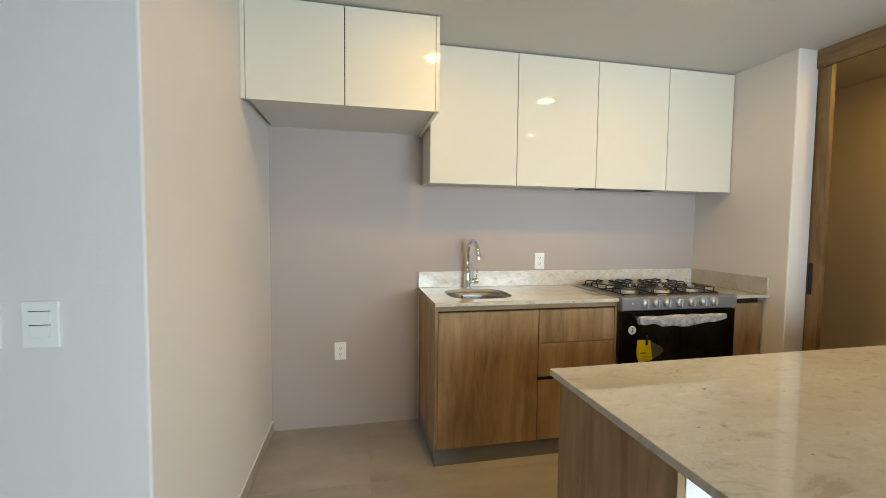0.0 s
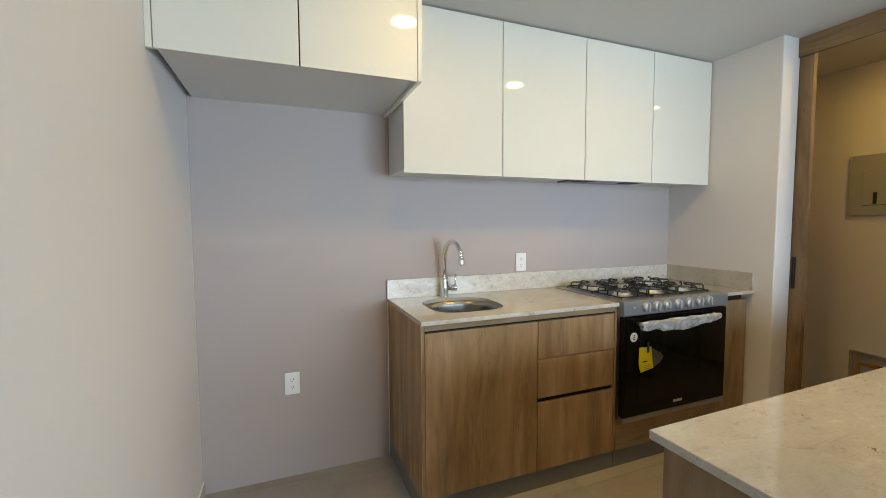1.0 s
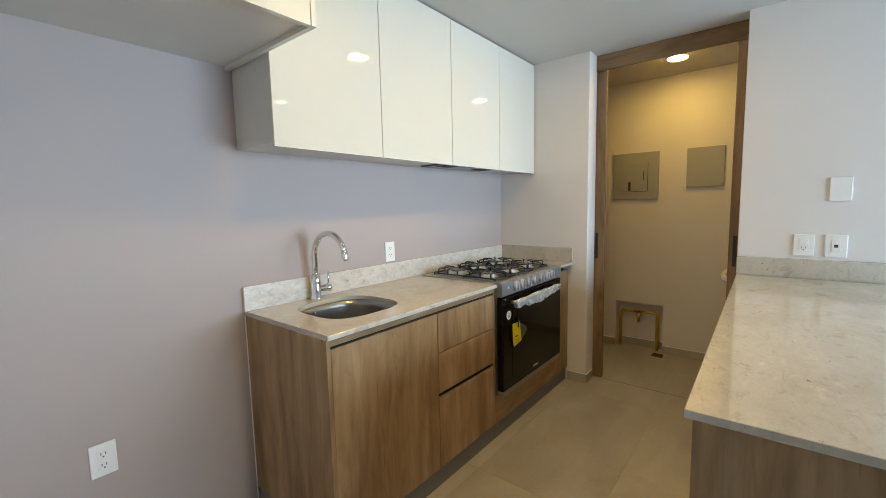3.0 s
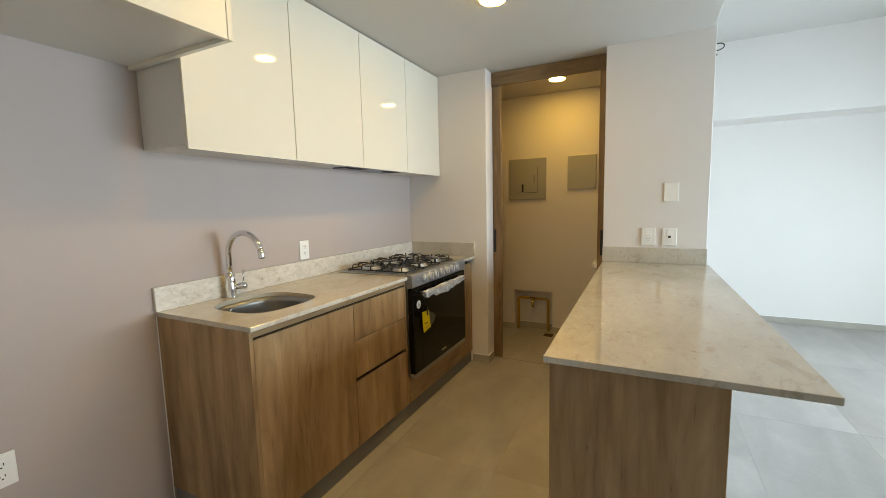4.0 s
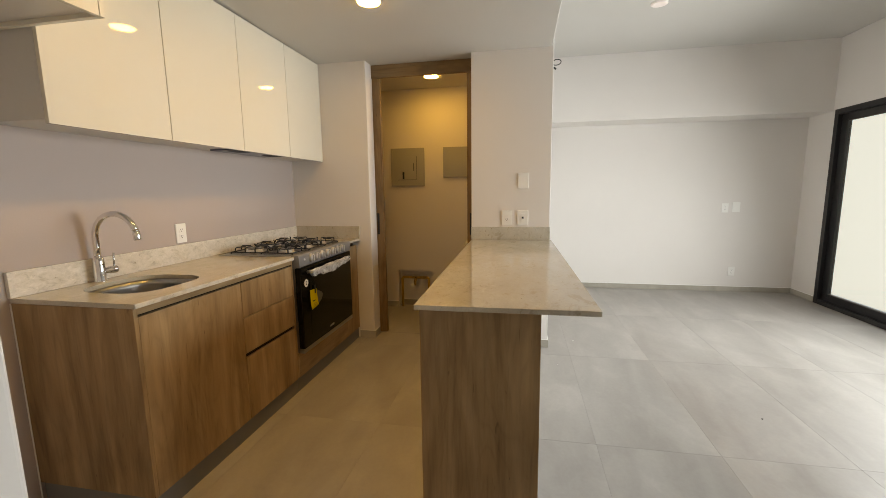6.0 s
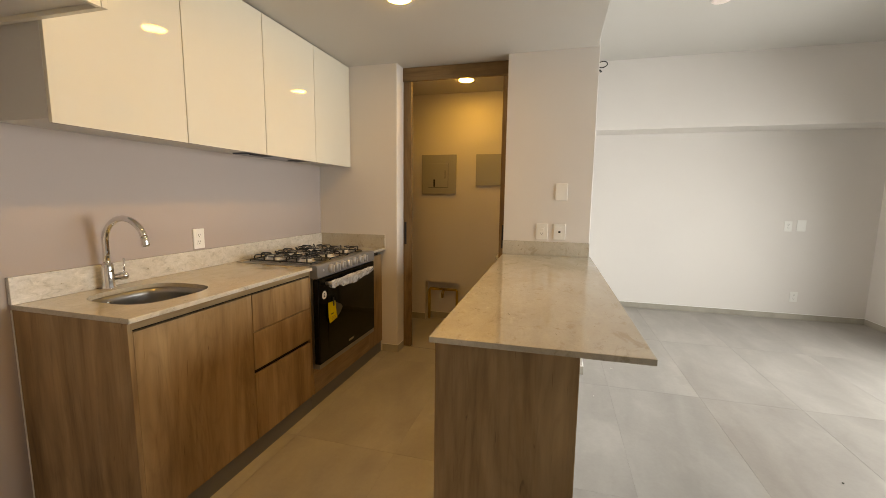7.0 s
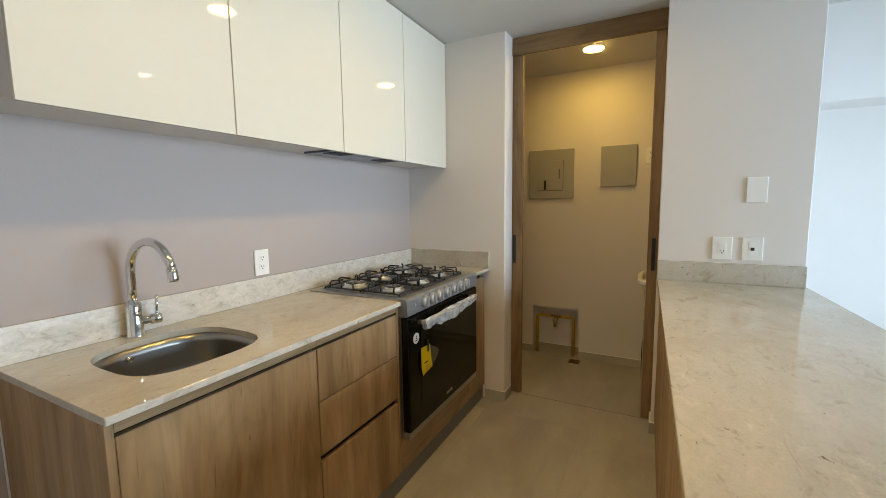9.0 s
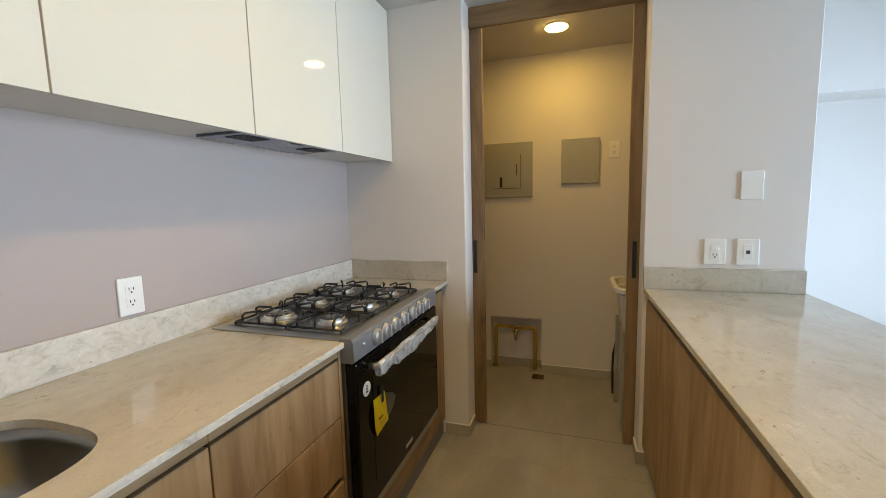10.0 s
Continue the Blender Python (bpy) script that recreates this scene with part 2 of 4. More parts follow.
CHROME = plain("chrome", (0.78, 0.78, 0.78), 0.07, 1.0, 0.02)
ALU = plain("burner_aluminium", (0.72, 0.70, 0.67), 0.32, 1.0, 0.06)
BURNER_CAP = plain("dark_glossy_burner_cap", (0.17, 0.165, 0.16), 0.16, 0.9, 0.05)
BLACK = plain("black_enamel_wire", (0.012, 0.012, 0.012), 0.35, 0, 0.2)
OVEN_GLASS = plain("black_oven_glass", (0.003, 0.003, 0.003), 0.06, 0, 0.1, 20, 0, 0, 0.2)
OVEN_WINDOW = plain("oven_window_glass", (0.009, 0.008, 0.005), 0.07, 0, 0.1, 20, 0, 0, 0.2)
PLASTIC = plain("white_plastic", (0.86, 0.85, 0.82), 0.32, 0, 0.02)
SLOT = plain("dark_slot", (0.03, 0.03, 0.03), 0.6)
BOXGREY = plain("grey_enamelled_steel", (0.37, 0.365, 0.335), 0.42, 0, 0.06)
BOXLINE = plain("panel_shadow_gap", (0.06, 0.055, 0.05), 0.6)
YELLOWPIPE = plain("yellow_painted_pipe", (0.48, 0.29, 0.055), 0.4, 0, 0.15)
YELLOWTAG = plain("yellow_card", (0.82, 0.66, 0.02), 0.55, 0, 0.04)
PAPER = plain("white_paper", (0.72, 0.71, 0.68), 0.6, 0, 0.05)
PRINT = plain("black_print", (0.02, 0.02, 0.02), 0.6)
BRASS = plain("brass", (0.62, 0.44, 0.18), 0.25, 1.0, 0.1)
FRAME = plain("black_aluminium", (0.012, 0.012, 0.014), 0.38, 0, 0.15)
GLASS = clear("window_glass", (0.97, 1.0, 0.99))
TUB = plain("white_tub_enamel", (0.72, 0.70, 0.66), 0.2, 0, 0.04)
DRAIN = plain("rusty_brown_grate", (0.10, 0.055, 0.03), 0.6, 0.2, 0.3)
CABLE = plain("black_cable", (0.02, 0.02, 0.02), 0.5)
RING = plain("white_lamp_ring", (0.8, 0.79, 0.77), 0.4, 0, 0.02)
HOOD = brushed("hood_steel", (0.13, 0.145, 0.185), 0.22)
HOODHOLE = plain("hood_filter_mesh", (0.03, 0.03, 0.032), 0.5, 0.6)
LAMP_WARM = glow("kitchen_lamp_diffuser", (1.0, 0.70, 0.165), 120)
LAMP_AMBER = glow("laundry_lamp_diffuser", (1.0, 0.70, 0.16), 110)
LAMP_LIT = glow("lit_living_lamp_diffuser", (1.0, 0.80, 0.52), 26)
LAMP_LIVING = glow("living_lamp_diffuser", (1.0, 0.70, 0.62), 0.18)
OUTSIDE_GLOW = glow("glowing_backdrop", (0.34, 0.78, 1.0), 0.72)
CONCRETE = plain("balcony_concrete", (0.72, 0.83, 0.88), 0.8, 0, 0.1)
FILM, fnt, fb = nodes_of("crumpled_clear_film")
fb.inputs["Base Color"].default_value = (0.93, 0.94, 0.95, 1)
fb.inputs["Roughness"].default_value = 0.12
crumple = noise_tex(fnt, coords(fnt, (0.7, 1, 1), False), 17, 3, 0.5, 1.2)
fnt.links.new(ramp(fnt, crumple, [(0.34, (0.22,) * 3), (0.52, (0.36,) * 3), (0.68, (0.60,) * 3)]), fb.inputs["Alpha"])
bump(fnt, fb, crumple, 0.7, 0.010)

# ---- building helpers ----
BASE = {}


def thing(name, base, label, category, group="", kind="", rz=0):
    ob = new(name)
    ob.empty_display_size = 0.05
    ob.matrix_basis = pose(*base, 0, 0, rz)
    BASE[ob.name] = ob.matrix_basis.copy()
    return tagged(ob, label, category, group, kind)


def finish(name, bm, mat, smooth=False):
    me = bpy.data.meshes.new(name)
    bmesh.ops.recalc_face_normals(bm, faces=bm.faces)
    if smooth:
        for f in bm.faces:
            f.smooth = True
    bm.to_mesh(me)
    bm.free()
    for m in mat if isinstance(mat, tuple) else (mat,):
        me.materials.append(m)
    return me


def part(name, bm, mat, parent, label="", smooth=False, local=False):
    """One mesh under a thing or a part. The bmesh is in world metres unless local."""
    m = BASE[parent.name]
    if not local:
        bm.transform(m.inverted())
    ob = new(name, finish(name, bm, mat, smooth))
    ob.parent = parent
    BASE[ob.name] = m
    return tagged(ob, label)


def structure(name, bm, mat, label, category):
    ob = new(name, finish(name, bm, mat))
    BASE[ob.name] = Matrix()
    return tagged(ob, label, category, "", "structure")


def box(bm, x0, x1, y0, y1, z0, z1, bevel=0.0, seg=2):
    r = bmesh.ops.create_cube(bm, size=1, matrix=Matrix.Translation(((x0 + x1) / 2, (y0 + y1) / 2, (z0 + z1) / 2)) @ Matrix.Diagonal((x1 - x0, y1 - y0, z1 - z0, 1)))
    if bevel:
        edges = list({e for v in r["verts"] for e in v.link_edges})
        bmesh.ops.bevel(bm, geom=edges, offset=bevel, segments=seg, affect="EDGES", profile=0.5)
    return bm


def cuboid(*a, **k):
    return box(bmesh.new(), *a, **k)


def prism(points, z0, z1, bm=None, round_at=(), radius=0.01):
    """An upright prism over a plan outline; the corners named in round_at are rounded."""
    bm = bm or bmesh.new()
    low = [bm.verts.new((x, y, z0)) for x, y in points]
    high = [bm.verts.new((x, y, z1)) for x, y in points]
    n = len(points)
    bm.faces.new(low[::-1]), bm.faces.new(high)
    for i in range(n):
        bm.faces.new((low[i], low[(i + 1) % n], high[(i + 1) % n], high[i]))
    if round_at:
        edges = [e for i in round_at for e in low[i].link_edges if e.other_vert(low[i]) is high[i]]
        bmesh.ops.bevel(bm, geom=edges, offset=radius, segments=4, affect="EDGES", profile=0.5)
    return bm


def turned_shape(bm, profile, centre, axis="z", n=24):
    """A shape of revolution from (radius, height) pairs."""
    rings = []
    for r, h in profile:
        ring = []
        for i in range(n):
            a = 2 * math.pi * i / n
            p = {"z": (r * math.cos(a), r * math.sin(a), h), "y": (r * math.cos(a), h, r * math.sin(a)), "x": (h, r * math.cos(a), r * math.sin(a))}[axis]
            ring.append(bm.verts.new(Vector(centre) + Vector(p)))
        rings.append(ring)
    for a, b in zip(rings, rings[1:]):
        for i in range(n):
            bm.faces.new((a[i], a[(i + 1) % n], b[(i + 1) % n], b[i]))
    bm.faces.new(rings[0][::-1]), bm.faces.new(rings[-1])
    return bm


def tube(bm, points, radius, n=8):
    """A round bar along a polyline. radius: a number, or one for each point."""
    pts = [Vector(p) for p in points]
    radii = radius if isinstance(radius, (list, tuple)) else [radius] * len(pts)
    rings, side = [], None
    for i, p in enumerate(pts):
        d = (pts[min(i + 1, len(pts) - 1)] - pts[max(i - 1, 0)]).normalized()
        side = d.orthogonal().normalized() if side is None else (side - side.dot(d) * d).normalized()
        up = d.cross(side)
        rings.append([bm.verts.new(p + radii[i] * (math.cos(2 * math.pi * k / n) * side + math.sin(2 * math.pi * k / n) * up)) for k in range(n)])
    for a, b in zip(rings, rings[1:]):
        for k in range(n):
            bm.faces.new((a[k], a[(k + 1) % n], b[(k + 1) % n], b[k]))
    bm.faces.new(rings[0][::-1]), bm.faces.new(rings[-1])
    return bm


# ---- setting ----
wall_north = structure("wall_north", cuboid(WEST - 0.15, 3.91, NORTH, NORTH + 0.15, 0, LIVING_CEIL), MAUVE, "mauve-grey painted kitchen wall behind the cabinets", "wall")
structure("wall_west", prism([(FAR_W, PIER), (WEST, PIER), (WEST, NORTH), (WEST - 0.15, NORTH), (WEST - 0.15, PIER + 0.15), (FAR_W, PIER + 0.15)], 0, LIVING_CEIL, round_at=(1,), radius=0.008), PAINT, "white painted wall that turns into the refrigerator niche", "wall")
structure("wall_stub", prism([(EAST, JAMB_N), (EAST + 0.15, JAMB_N), (EAST + 0.15, NORTH), (EAST, NORTH)], 0, KITCHEN_CEIL, round_at=(0,), radius=0.008), PAINT, "white painted wall end between range and laundry door", "wall")
structure("wall_column", prism([(EAST, COLUMN_S), (3.91, COLUMN_S), (3.91, COLUMN_S + 0.15), (EAST + 0.15, COLUMN_S + 0.15), (EAST + 0.15, JAMB_S), (EAST, JAMB_S)], 0, LIVING_CEIL, round_at=(0, 5), radius=0.004), PAINT, "white painted wall at the end of the island", "wall")
bm = prism([(COLUMN_S + 0.15, 0), (1.787, 0), (1.787, 0.44), (2.197, 0.44), (2.197, 0), (NORTH, 0), (NORTH, LAUNDRY_CEIL), (COLUMN_S + 0.15, LAUNDRY_CEIL)], LAUNDRY_E, LAUNDRY_E + 0.10)
bm.transform(Matrix(((0, 0, 1, 0), (1, 0, 0, 0), (0, 1, 0, 0), (0, 0, 0, 1))))
structure("wall_laundry", bm, PAINT, "painted laundry wall with a low pipe recess", "wall")
structure("wall_laundry_back", cuboid(LAUNDRY_E + 0.10, LAUNDRY_E + 0.15, COLUMN_S + 0.15, NORTH, 0, LAUNDRY_CEIL), PAINT, "painted back of the pipe recess", "wall")
structure("wall_east", cuboid(LIVING_E, LIVING_E + 0.15, SOUTH - 0.15, COLUMN_S + 0.15, 0, LIVING_CEIL), PAINT, "long white painted living room wall", "wall")
structure("beam", cuboid(4.67, LIVING_E + 0.05, SOUTH - 0.05, COLUMN_S + 0.1, 2.17, LIVING_CEIL + 0.03, bevel=0.006), PAINT, "white painted ceiling beam above the living room wall", "beam")
WIN_W, WIN_E, WIN_T = 0.62, 4.63, 2.18
bm = cuboid(FAR_W - 0.15, WIN_W, SOUTH - 0.15, SOUTH, 0, LIVING_CEIL)
box(bm, WIN_E, LIVING_E, SOUTH - 0.15, SOUTH, 0, LIVING_CEIL)
box(bm, WIN_W, WIN_E, SOUTH - 0.15, SOUTH, WIN_T, LIVING_CEIL)
structure("wall_south", bm, PAINT, "white painted wall round the balcony door", "wall")
# unseen wall, set close so that its white bounces light onto the cabinets
structure("wall_unseen_west", cuboid(FAR_W - 0.15, FAR_W, SOUTH, PIER + 0.15, 0, LIVING_CEIL), PAINT, "unseen white wall, added to close the room and bounce light", "wall")
structure("wall_closing", cuboid(3.91, LIVING_E, COLUMN_S + 0.001, COLUMN_S + 0.15, 0, LIVING_CEIL), PAINT, "unseen white wall, added to close the room and bounce light beside the laundry", "wall")
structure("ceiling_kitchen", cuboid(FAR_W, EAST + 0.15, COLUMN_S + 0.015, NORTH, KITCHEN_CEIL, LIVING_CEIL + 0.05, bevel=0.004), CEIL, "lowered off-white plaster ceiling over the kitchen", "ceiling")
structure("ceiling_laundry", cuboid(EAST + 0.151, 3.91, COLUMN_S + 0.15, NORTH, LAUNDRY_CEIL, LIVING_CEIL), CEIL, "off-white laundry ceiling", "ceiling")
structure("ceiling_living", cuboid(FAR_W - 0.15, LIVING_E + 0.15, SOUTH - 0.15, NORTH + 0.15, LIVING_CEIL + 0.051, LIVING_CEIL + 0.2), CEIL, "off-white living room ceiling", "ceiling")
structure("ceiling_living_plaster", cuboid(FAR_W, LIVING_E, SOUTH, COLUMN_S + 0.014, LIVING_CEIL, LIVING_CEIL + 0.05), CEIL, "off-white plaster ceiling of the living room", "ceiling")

floor = structure("floor", prism([(FAR_W - 0.15, SOUTH - 0.15), (LIVING_E + 0.15, SOUTH - 0.15), (LIVING_E + 0.15, COLUMN_S + 0.15), (3.91, COLUMN_S + 0.15), (3.91, NORTH + 0.15), (WEST - 0.15, NORTH + 0.15), (WEST - 0.15, PIER + 0.15), (FAR_W - 0.15, PIER + 0.15)], -0.12, -0.0012), GROUT, "grey-beige cement-look tiled floor with thin joints", "floor")


def skirting(x0, x1, y0, y1):
    structure("baseboard", cuboid(x0, x1, y0, y1, 0.0, 0.067, bevel=0.0015, seg=1), SKIRT, "low grey-beige tile skirting strip", "baseboard")
    structure("baseboard_caulk", cuboid(x0, x1, y0, y1, 0.0672, 0.0715, bevel=0.0012, seg=1), PLASTIC, "thin white caulk line on the skirting", "trim")


T = 0.009
skirting(WEST + 0.0005, WEST + T, PIER + 0.01, NORTH - 0.001)
skirting(FAR_W, WEST - 0.01, PIER - T, PIER - 0.0005)
skirting(EAST - T, EAST - 0.0005, JAMB_N - T, 2.262)
skirting(EAST + 0.001, EAST + 0.13, JAMB_N - T, JAMB_N - 0.0005)
skirting(EAST - T, EAST - 0.0005, COLUMN_S - T, JAMB_S + T)
skirting(EAST, EAST + 0.13, JAMB_S + 0.0005, JAMB_S + T)
skirting(EAST, LIVING_E - 0.01, COLUMN_S - T, COLUMN_S - 0.0005)
skirting(LAUNDRY_E - T, LAUNDRY_E - 0.0005, COLUMN_S + 0.16, 1.787)
skirting(LAUNDRY_E - T, LAUNDRY_E - 0.0005, 2.197, NORTH - 0.01)
skirting(LAUNDRY_E + 0.1 - T, LAUNDRY_E + 0.0995, 1.789, 2.195)
skirting(LIVING_E - T, LIVING_E - 0.0005, SOUTH + 0.001, COLUMN_S - 0.01)
skirting(WIN_E + 0.01, LIVING_E - 0.01, SOUTH + 0.0005, SOUTH + T)

# ---- balcony door ----
door = thing("window_1", ((WIN_W + WIN_E) / 2, SOUTH, 0), "black aluminium sliding balcony door with clear panes", "window", "", "structure")
Y0, Y1 = SOUTH - 0.13, SOUTH + 0.012
part("frame_jamb", cuboid(WIN_E - 0.06, WIN_E - 0.001, Y0, Y1, 0.0, WIN_T - 0.001, bevel=0.003), FRAME, door)
part("frame_jamb", cuboid(WIN_W + 0.001, WIN_W + 0.06, Y0, Y1, 0.0, WIN_T - 0.001, bevel=0.003), FRAME, door)
part("frame_head", cuboid(WIN_W + 0.06, WIN_E - 0.06, Y0, Y1, WIN_T - 0.06, WIN_T - 0.001, bevel=0.003), FRAME, door)
part("frame_sill", cuboid(WIN_W + 0.06, WIN_E - 0.06, Y0, Y1, 0.0, 0.05, bevel=0.003), FRAME, door)
edges_x = [WIN_W + 0.06 + i * (WIN_E - WIN_W - 0.12) / 3 for i in range(4)]
for i in range(3):
    a, b = edges_x[i] - (0.035 if i else 0), edges_x[i + 1] + (0.035 if i < 2 else 0)
    y = SOUTH - 0.045 - 0.04 * (i % 2)
    sash = part("sash", cuboid(a, a + 0.085, y - 0.018, y + 0.018, 0.05, WIN_T - 0.06, bevel=0.002), FRAME, door)
    part("stile", cuboid(b - 0.085, b, y - 0.018, y + 0.018, 0.05, WIN_T - 0.06, bevel=0.002), FRAME, sash)
    part("rail", cuboid(a + 0.085, b - 0.085, y - 0.017, y + 0.017, 0.05, 0.135, bevel=0.002), FRAME, sash)
    part("rail", cuboid(a + 0.085, b - 0.085, y - 0.017, y + 0.017, WIN_T - 0.14, WIN_T - 0.06, bevel=0.002), FRAME, sash)
    pane = part("pane", cuboid(a + 0.075, b - 0.075, y - 0.004, y + 0.004, 0.125, WIN_T - 0.13), GLASS, sash, "clear glass pane")
    pane.visible_shadow = False

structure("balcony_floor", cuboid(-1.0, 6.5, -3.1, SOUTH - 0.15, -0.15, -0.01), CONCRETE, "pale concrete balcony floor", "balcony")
# plain emissive sheet; its glow replaces the daylit view outside
structure("backdrop", cuboid(-14, 20, -12.1, -12.0, -6, 9), OUTSIDE_GLOW, "pale glowing sheet that stands in for the bright outdoors", "backdrop")

# ---- laundry doorway ----
structure("door_head_trim", cuboid(EAST + 0.135, EAST + 0.156, JAMB_S, JAMB_N, 2.345, KITCHEN_CEIL - 0.002, bevel=0.0015), WOOD_Y, "oak fascia board above the sliding laundry doors", "trim")
structure("door_track_trim", cuboid(EAST + 0.157, EAST + 0.24, JAMB_S - 0.1, JAMB_N + 0.1, 2.392, LAUNDRY_CEIL - 0.002), WOOD_Y, "oak board that covers the sliding door track", "trim")


def sliding_door(name, y0, y1, handle_y):
    x0 = EAST + 0.160
    leaf = thing(name, (x0, (y0 + y1) / 2, 0), "oak laminate sliding laundry door, slid open", "door", "laundry doors", "structure")
    part("leaf", cuboid(x0, x0 + 0.036, y0, y1, 0.006, 2.388, bevel=0.0015), WOOD_DOOR, leaf)
    bm = cuboid(x0 - 0.006, x0 - 0.0005, handle_y - 0.010, handle_y + 0.010, 0.955, 1.152, bevel=0.002)
    h = part("door_handle", bm, FRAME, leaf, "flush black pull handle")
    part("grip", cuboid(x0 - 0.012, x0 - 0.006, handle_y - 0.010, handle_y - 0.006, 0.962, 1.145, bevel=0.001), FRAME, h)


sliding_door("door_1", 2.052, 2.83, 2.104)
sliding_door("door_2", 0.72, 1.268, 1.236)

# ---- base cabinets along the kitchen wall ----
FRONT = 2.262
BX0, BX1 = 0.5185, 1.645


def front_panel(name, x0, x1, z0, z1, parent, y=FRONT, mat=None, label=""):
    return part(name, cuboid(x0, x1, y, y + 0.018, z0, z1, bevel=0.0015, seg=1), mat or WOOD, parent, label)


sink_cabinet = thing("base_cabinet", (0.83, 2.55, 0), "oak laminate sink base cabinet with one door", "cabinet", "kitchen base cabinets")
part("end_panel", cuboid(BX0, BX0 + 0.018, FRONT - 0.002, NORTH - 0.004, 0.105, TOP - 0.022, bevel=0.001, seg=1), WOOD, sink_cabinet)
part("bottom_panel", cuboid(BX0 + 0.018, 1.135, FRONT + 0.045, NORTH - 0.003, 0.105, 0.125), CARCASS, sink_cabinet)
part("side_panel", cuboid(1.117, 1.135, FRONT + 0.042, NORTH - 0.003, 0.125, TOP - 0.022), CARCASS, sink_cabinet)
part("back_panel", cuboid(BX0 + 0.018, 1.117, NORTH - 0.013, NORTH - 0.003, 0.125, TOP - 0.022), CARCASS, sink_cabinet)
part("finger_channel", cuboid(BX0 + 0.019, 1.135, FRONT + 0.022, FRONT + 0.040, 0.84, TOP - 0.022), GAP_SHADE, sink_cabinet, "recessed finger channel, painted as dark as its shade")
part("caulk_bead", cuboid(BX0 - 0.004, BX0, NORTH - 0.006, NORTH - 0.0005, 0.0, TOP - 0.021, bevel=0.001, seg=1), PLASTIC, sink_cabinet, "thin white caulk line along the wall")
part("top_rail", cuboid(BX0 + 0.019, 1.1345, FRONT + 0.0005, FRONT + 0.0185, 0.8865, TOP - 0.0205, bevel=0.001, seg=1), WOOD_X, sink_cabinet)
front_panel("door", BX0 + 0.020, 1.1335, 0.102, 0.877, sink_cabinet)
part("plinth", cuboid(BX0 + 0.004, 1.135, FRONT + 0.014, NORTH - 0.02, 0.0, 0.104), PLINTH, sink_cabinet, "grey recessed plinth")

drawer_unit = thing("drawer_cabinet", (1.385, 2.55, 0), "oak laminate base cabinet with three drawers", "cabinet", "kitchen base cabinets")
part("bottom_panel", cuboid(1.136, 1.628, FRONT + 0.045, NORTH - 0.003, 0.105, 0.125), CARCASS, drawer_unit)
part("side_panel", cuboid(1.136, 1.154, FRONT + 0.042, NORTH - 0.003, 0.125, TOP - 0.022), CARCASS, drawer_unit)
part("side_panel", cuboid(1.629, BX1 - 0.001, FRONT, NORTH - 0.003, 0.105, TOP - 0.022, bevel=0.001, seg=1), WOOD, drawer_unit)
part("top_rail", cuboid(1.1355, 1.628, FRONT + 0.0005, FRONT + 0.0185, 0.8865, TOP - 0.0205, bevel=0.001, seg=1), WOOD_X, drawer_unit)
part("finger_channel", cuboid(1.1355, 1.628, FRONT + 0.022, FRONT + 0.040, 0.125, TOP - 0.022), GAP_SHADE, drawer_unit, "recess behind the drawer fronts, painted as dark as its shade")
for z0, z1 in ((0.6830, 0.877), (0.481, 0.6790), (0.102, 0.457)):
    front_panel("drawer_front", 1.1380, 1.6255, z0, z1, drawer_unit)
part("plinth", cuboid(1.1355, BX1, FRONT + 0.014, NORTH - 0.02, 0.0, 0.104), PLINTH, drawer_unit, "grey recessed plinth")

SX0, SX1 = 1.648, 2.452
oven_housing = thing("oven_housing", (2.05, 2.5, 0), "oak laminate panel below the built-in range", "cabinet", "kitchen base cabinets")
front_panel("kick_panel", SX0 + 0.001, SX1 - 0.001, 0.102, 0.273, oven_housing, FRONT - 0.002, WOOD_X)
part("shelf", cuboid(SX0, SX1, FRONT + 0.02, NORTH - 0.003, 0.25, 0.268), CARCASS, oven_housing)
part("plinth", cuboid(SX0, SX1, FRONT + 0.014, NORTH - 0.02, 0.0, 0.104), PLINTH, oven_housing, "grey recessed plinth")

narrow = thing("narrow_cabinet", (2.59, 2.55, 0), "narrow oak laminate base cabinet beside the wall", "cabinet", "kitchen base cabinets")
part("side_panel", cuboid(SX1 + 0.002, SX1 + 0.02, FRONT, NORTH - 0.003, 0.105, TOP - 0.022), WOOD, narrow)
# body coloured shade-dark so that the door joint reads as a gap
part("body", cuboid(SX1 + 0.021, EAST - 0.002, FRONT + 0.04, NORTH - 0.003, 0.105, TOP - 0.022), GAP_SHADE, narrow)
front_panel("door", SX1 + 0.022, EAST - 0.012, 0.102, 0.877, narrow)
part("plinth", cuboid(SX1 + 0.001, EAST - 0.012, FRONT + 0.014, NORTH - 0.02, 0.0, 0.104), PLINTH, narrow, "grey recessed plinth")

# ---- worktop with undermounted sink ----
SINK_C, SINK_A, SINK_B = (0.846, 2.545), 0.198, 0.180


def sink_outline(a, b, n=72, power=3.4, bow=0.02):
    pts = []
    for i in range(n):
        t = 2 * math.pi * i / n
        c, s = math.cos(t), math.sin(t)
        x = a * math.copysign(abs(c) ** (2 / power), c)
        y = b * math.copysign(abs(s) ** (2 / power), s)
        pts.append((SINK_C[0] + x, SINK_C[1] + y + bow * (1 - (x / a) ** 2) * (1 if y > 0 else -0.4)))
    return pts


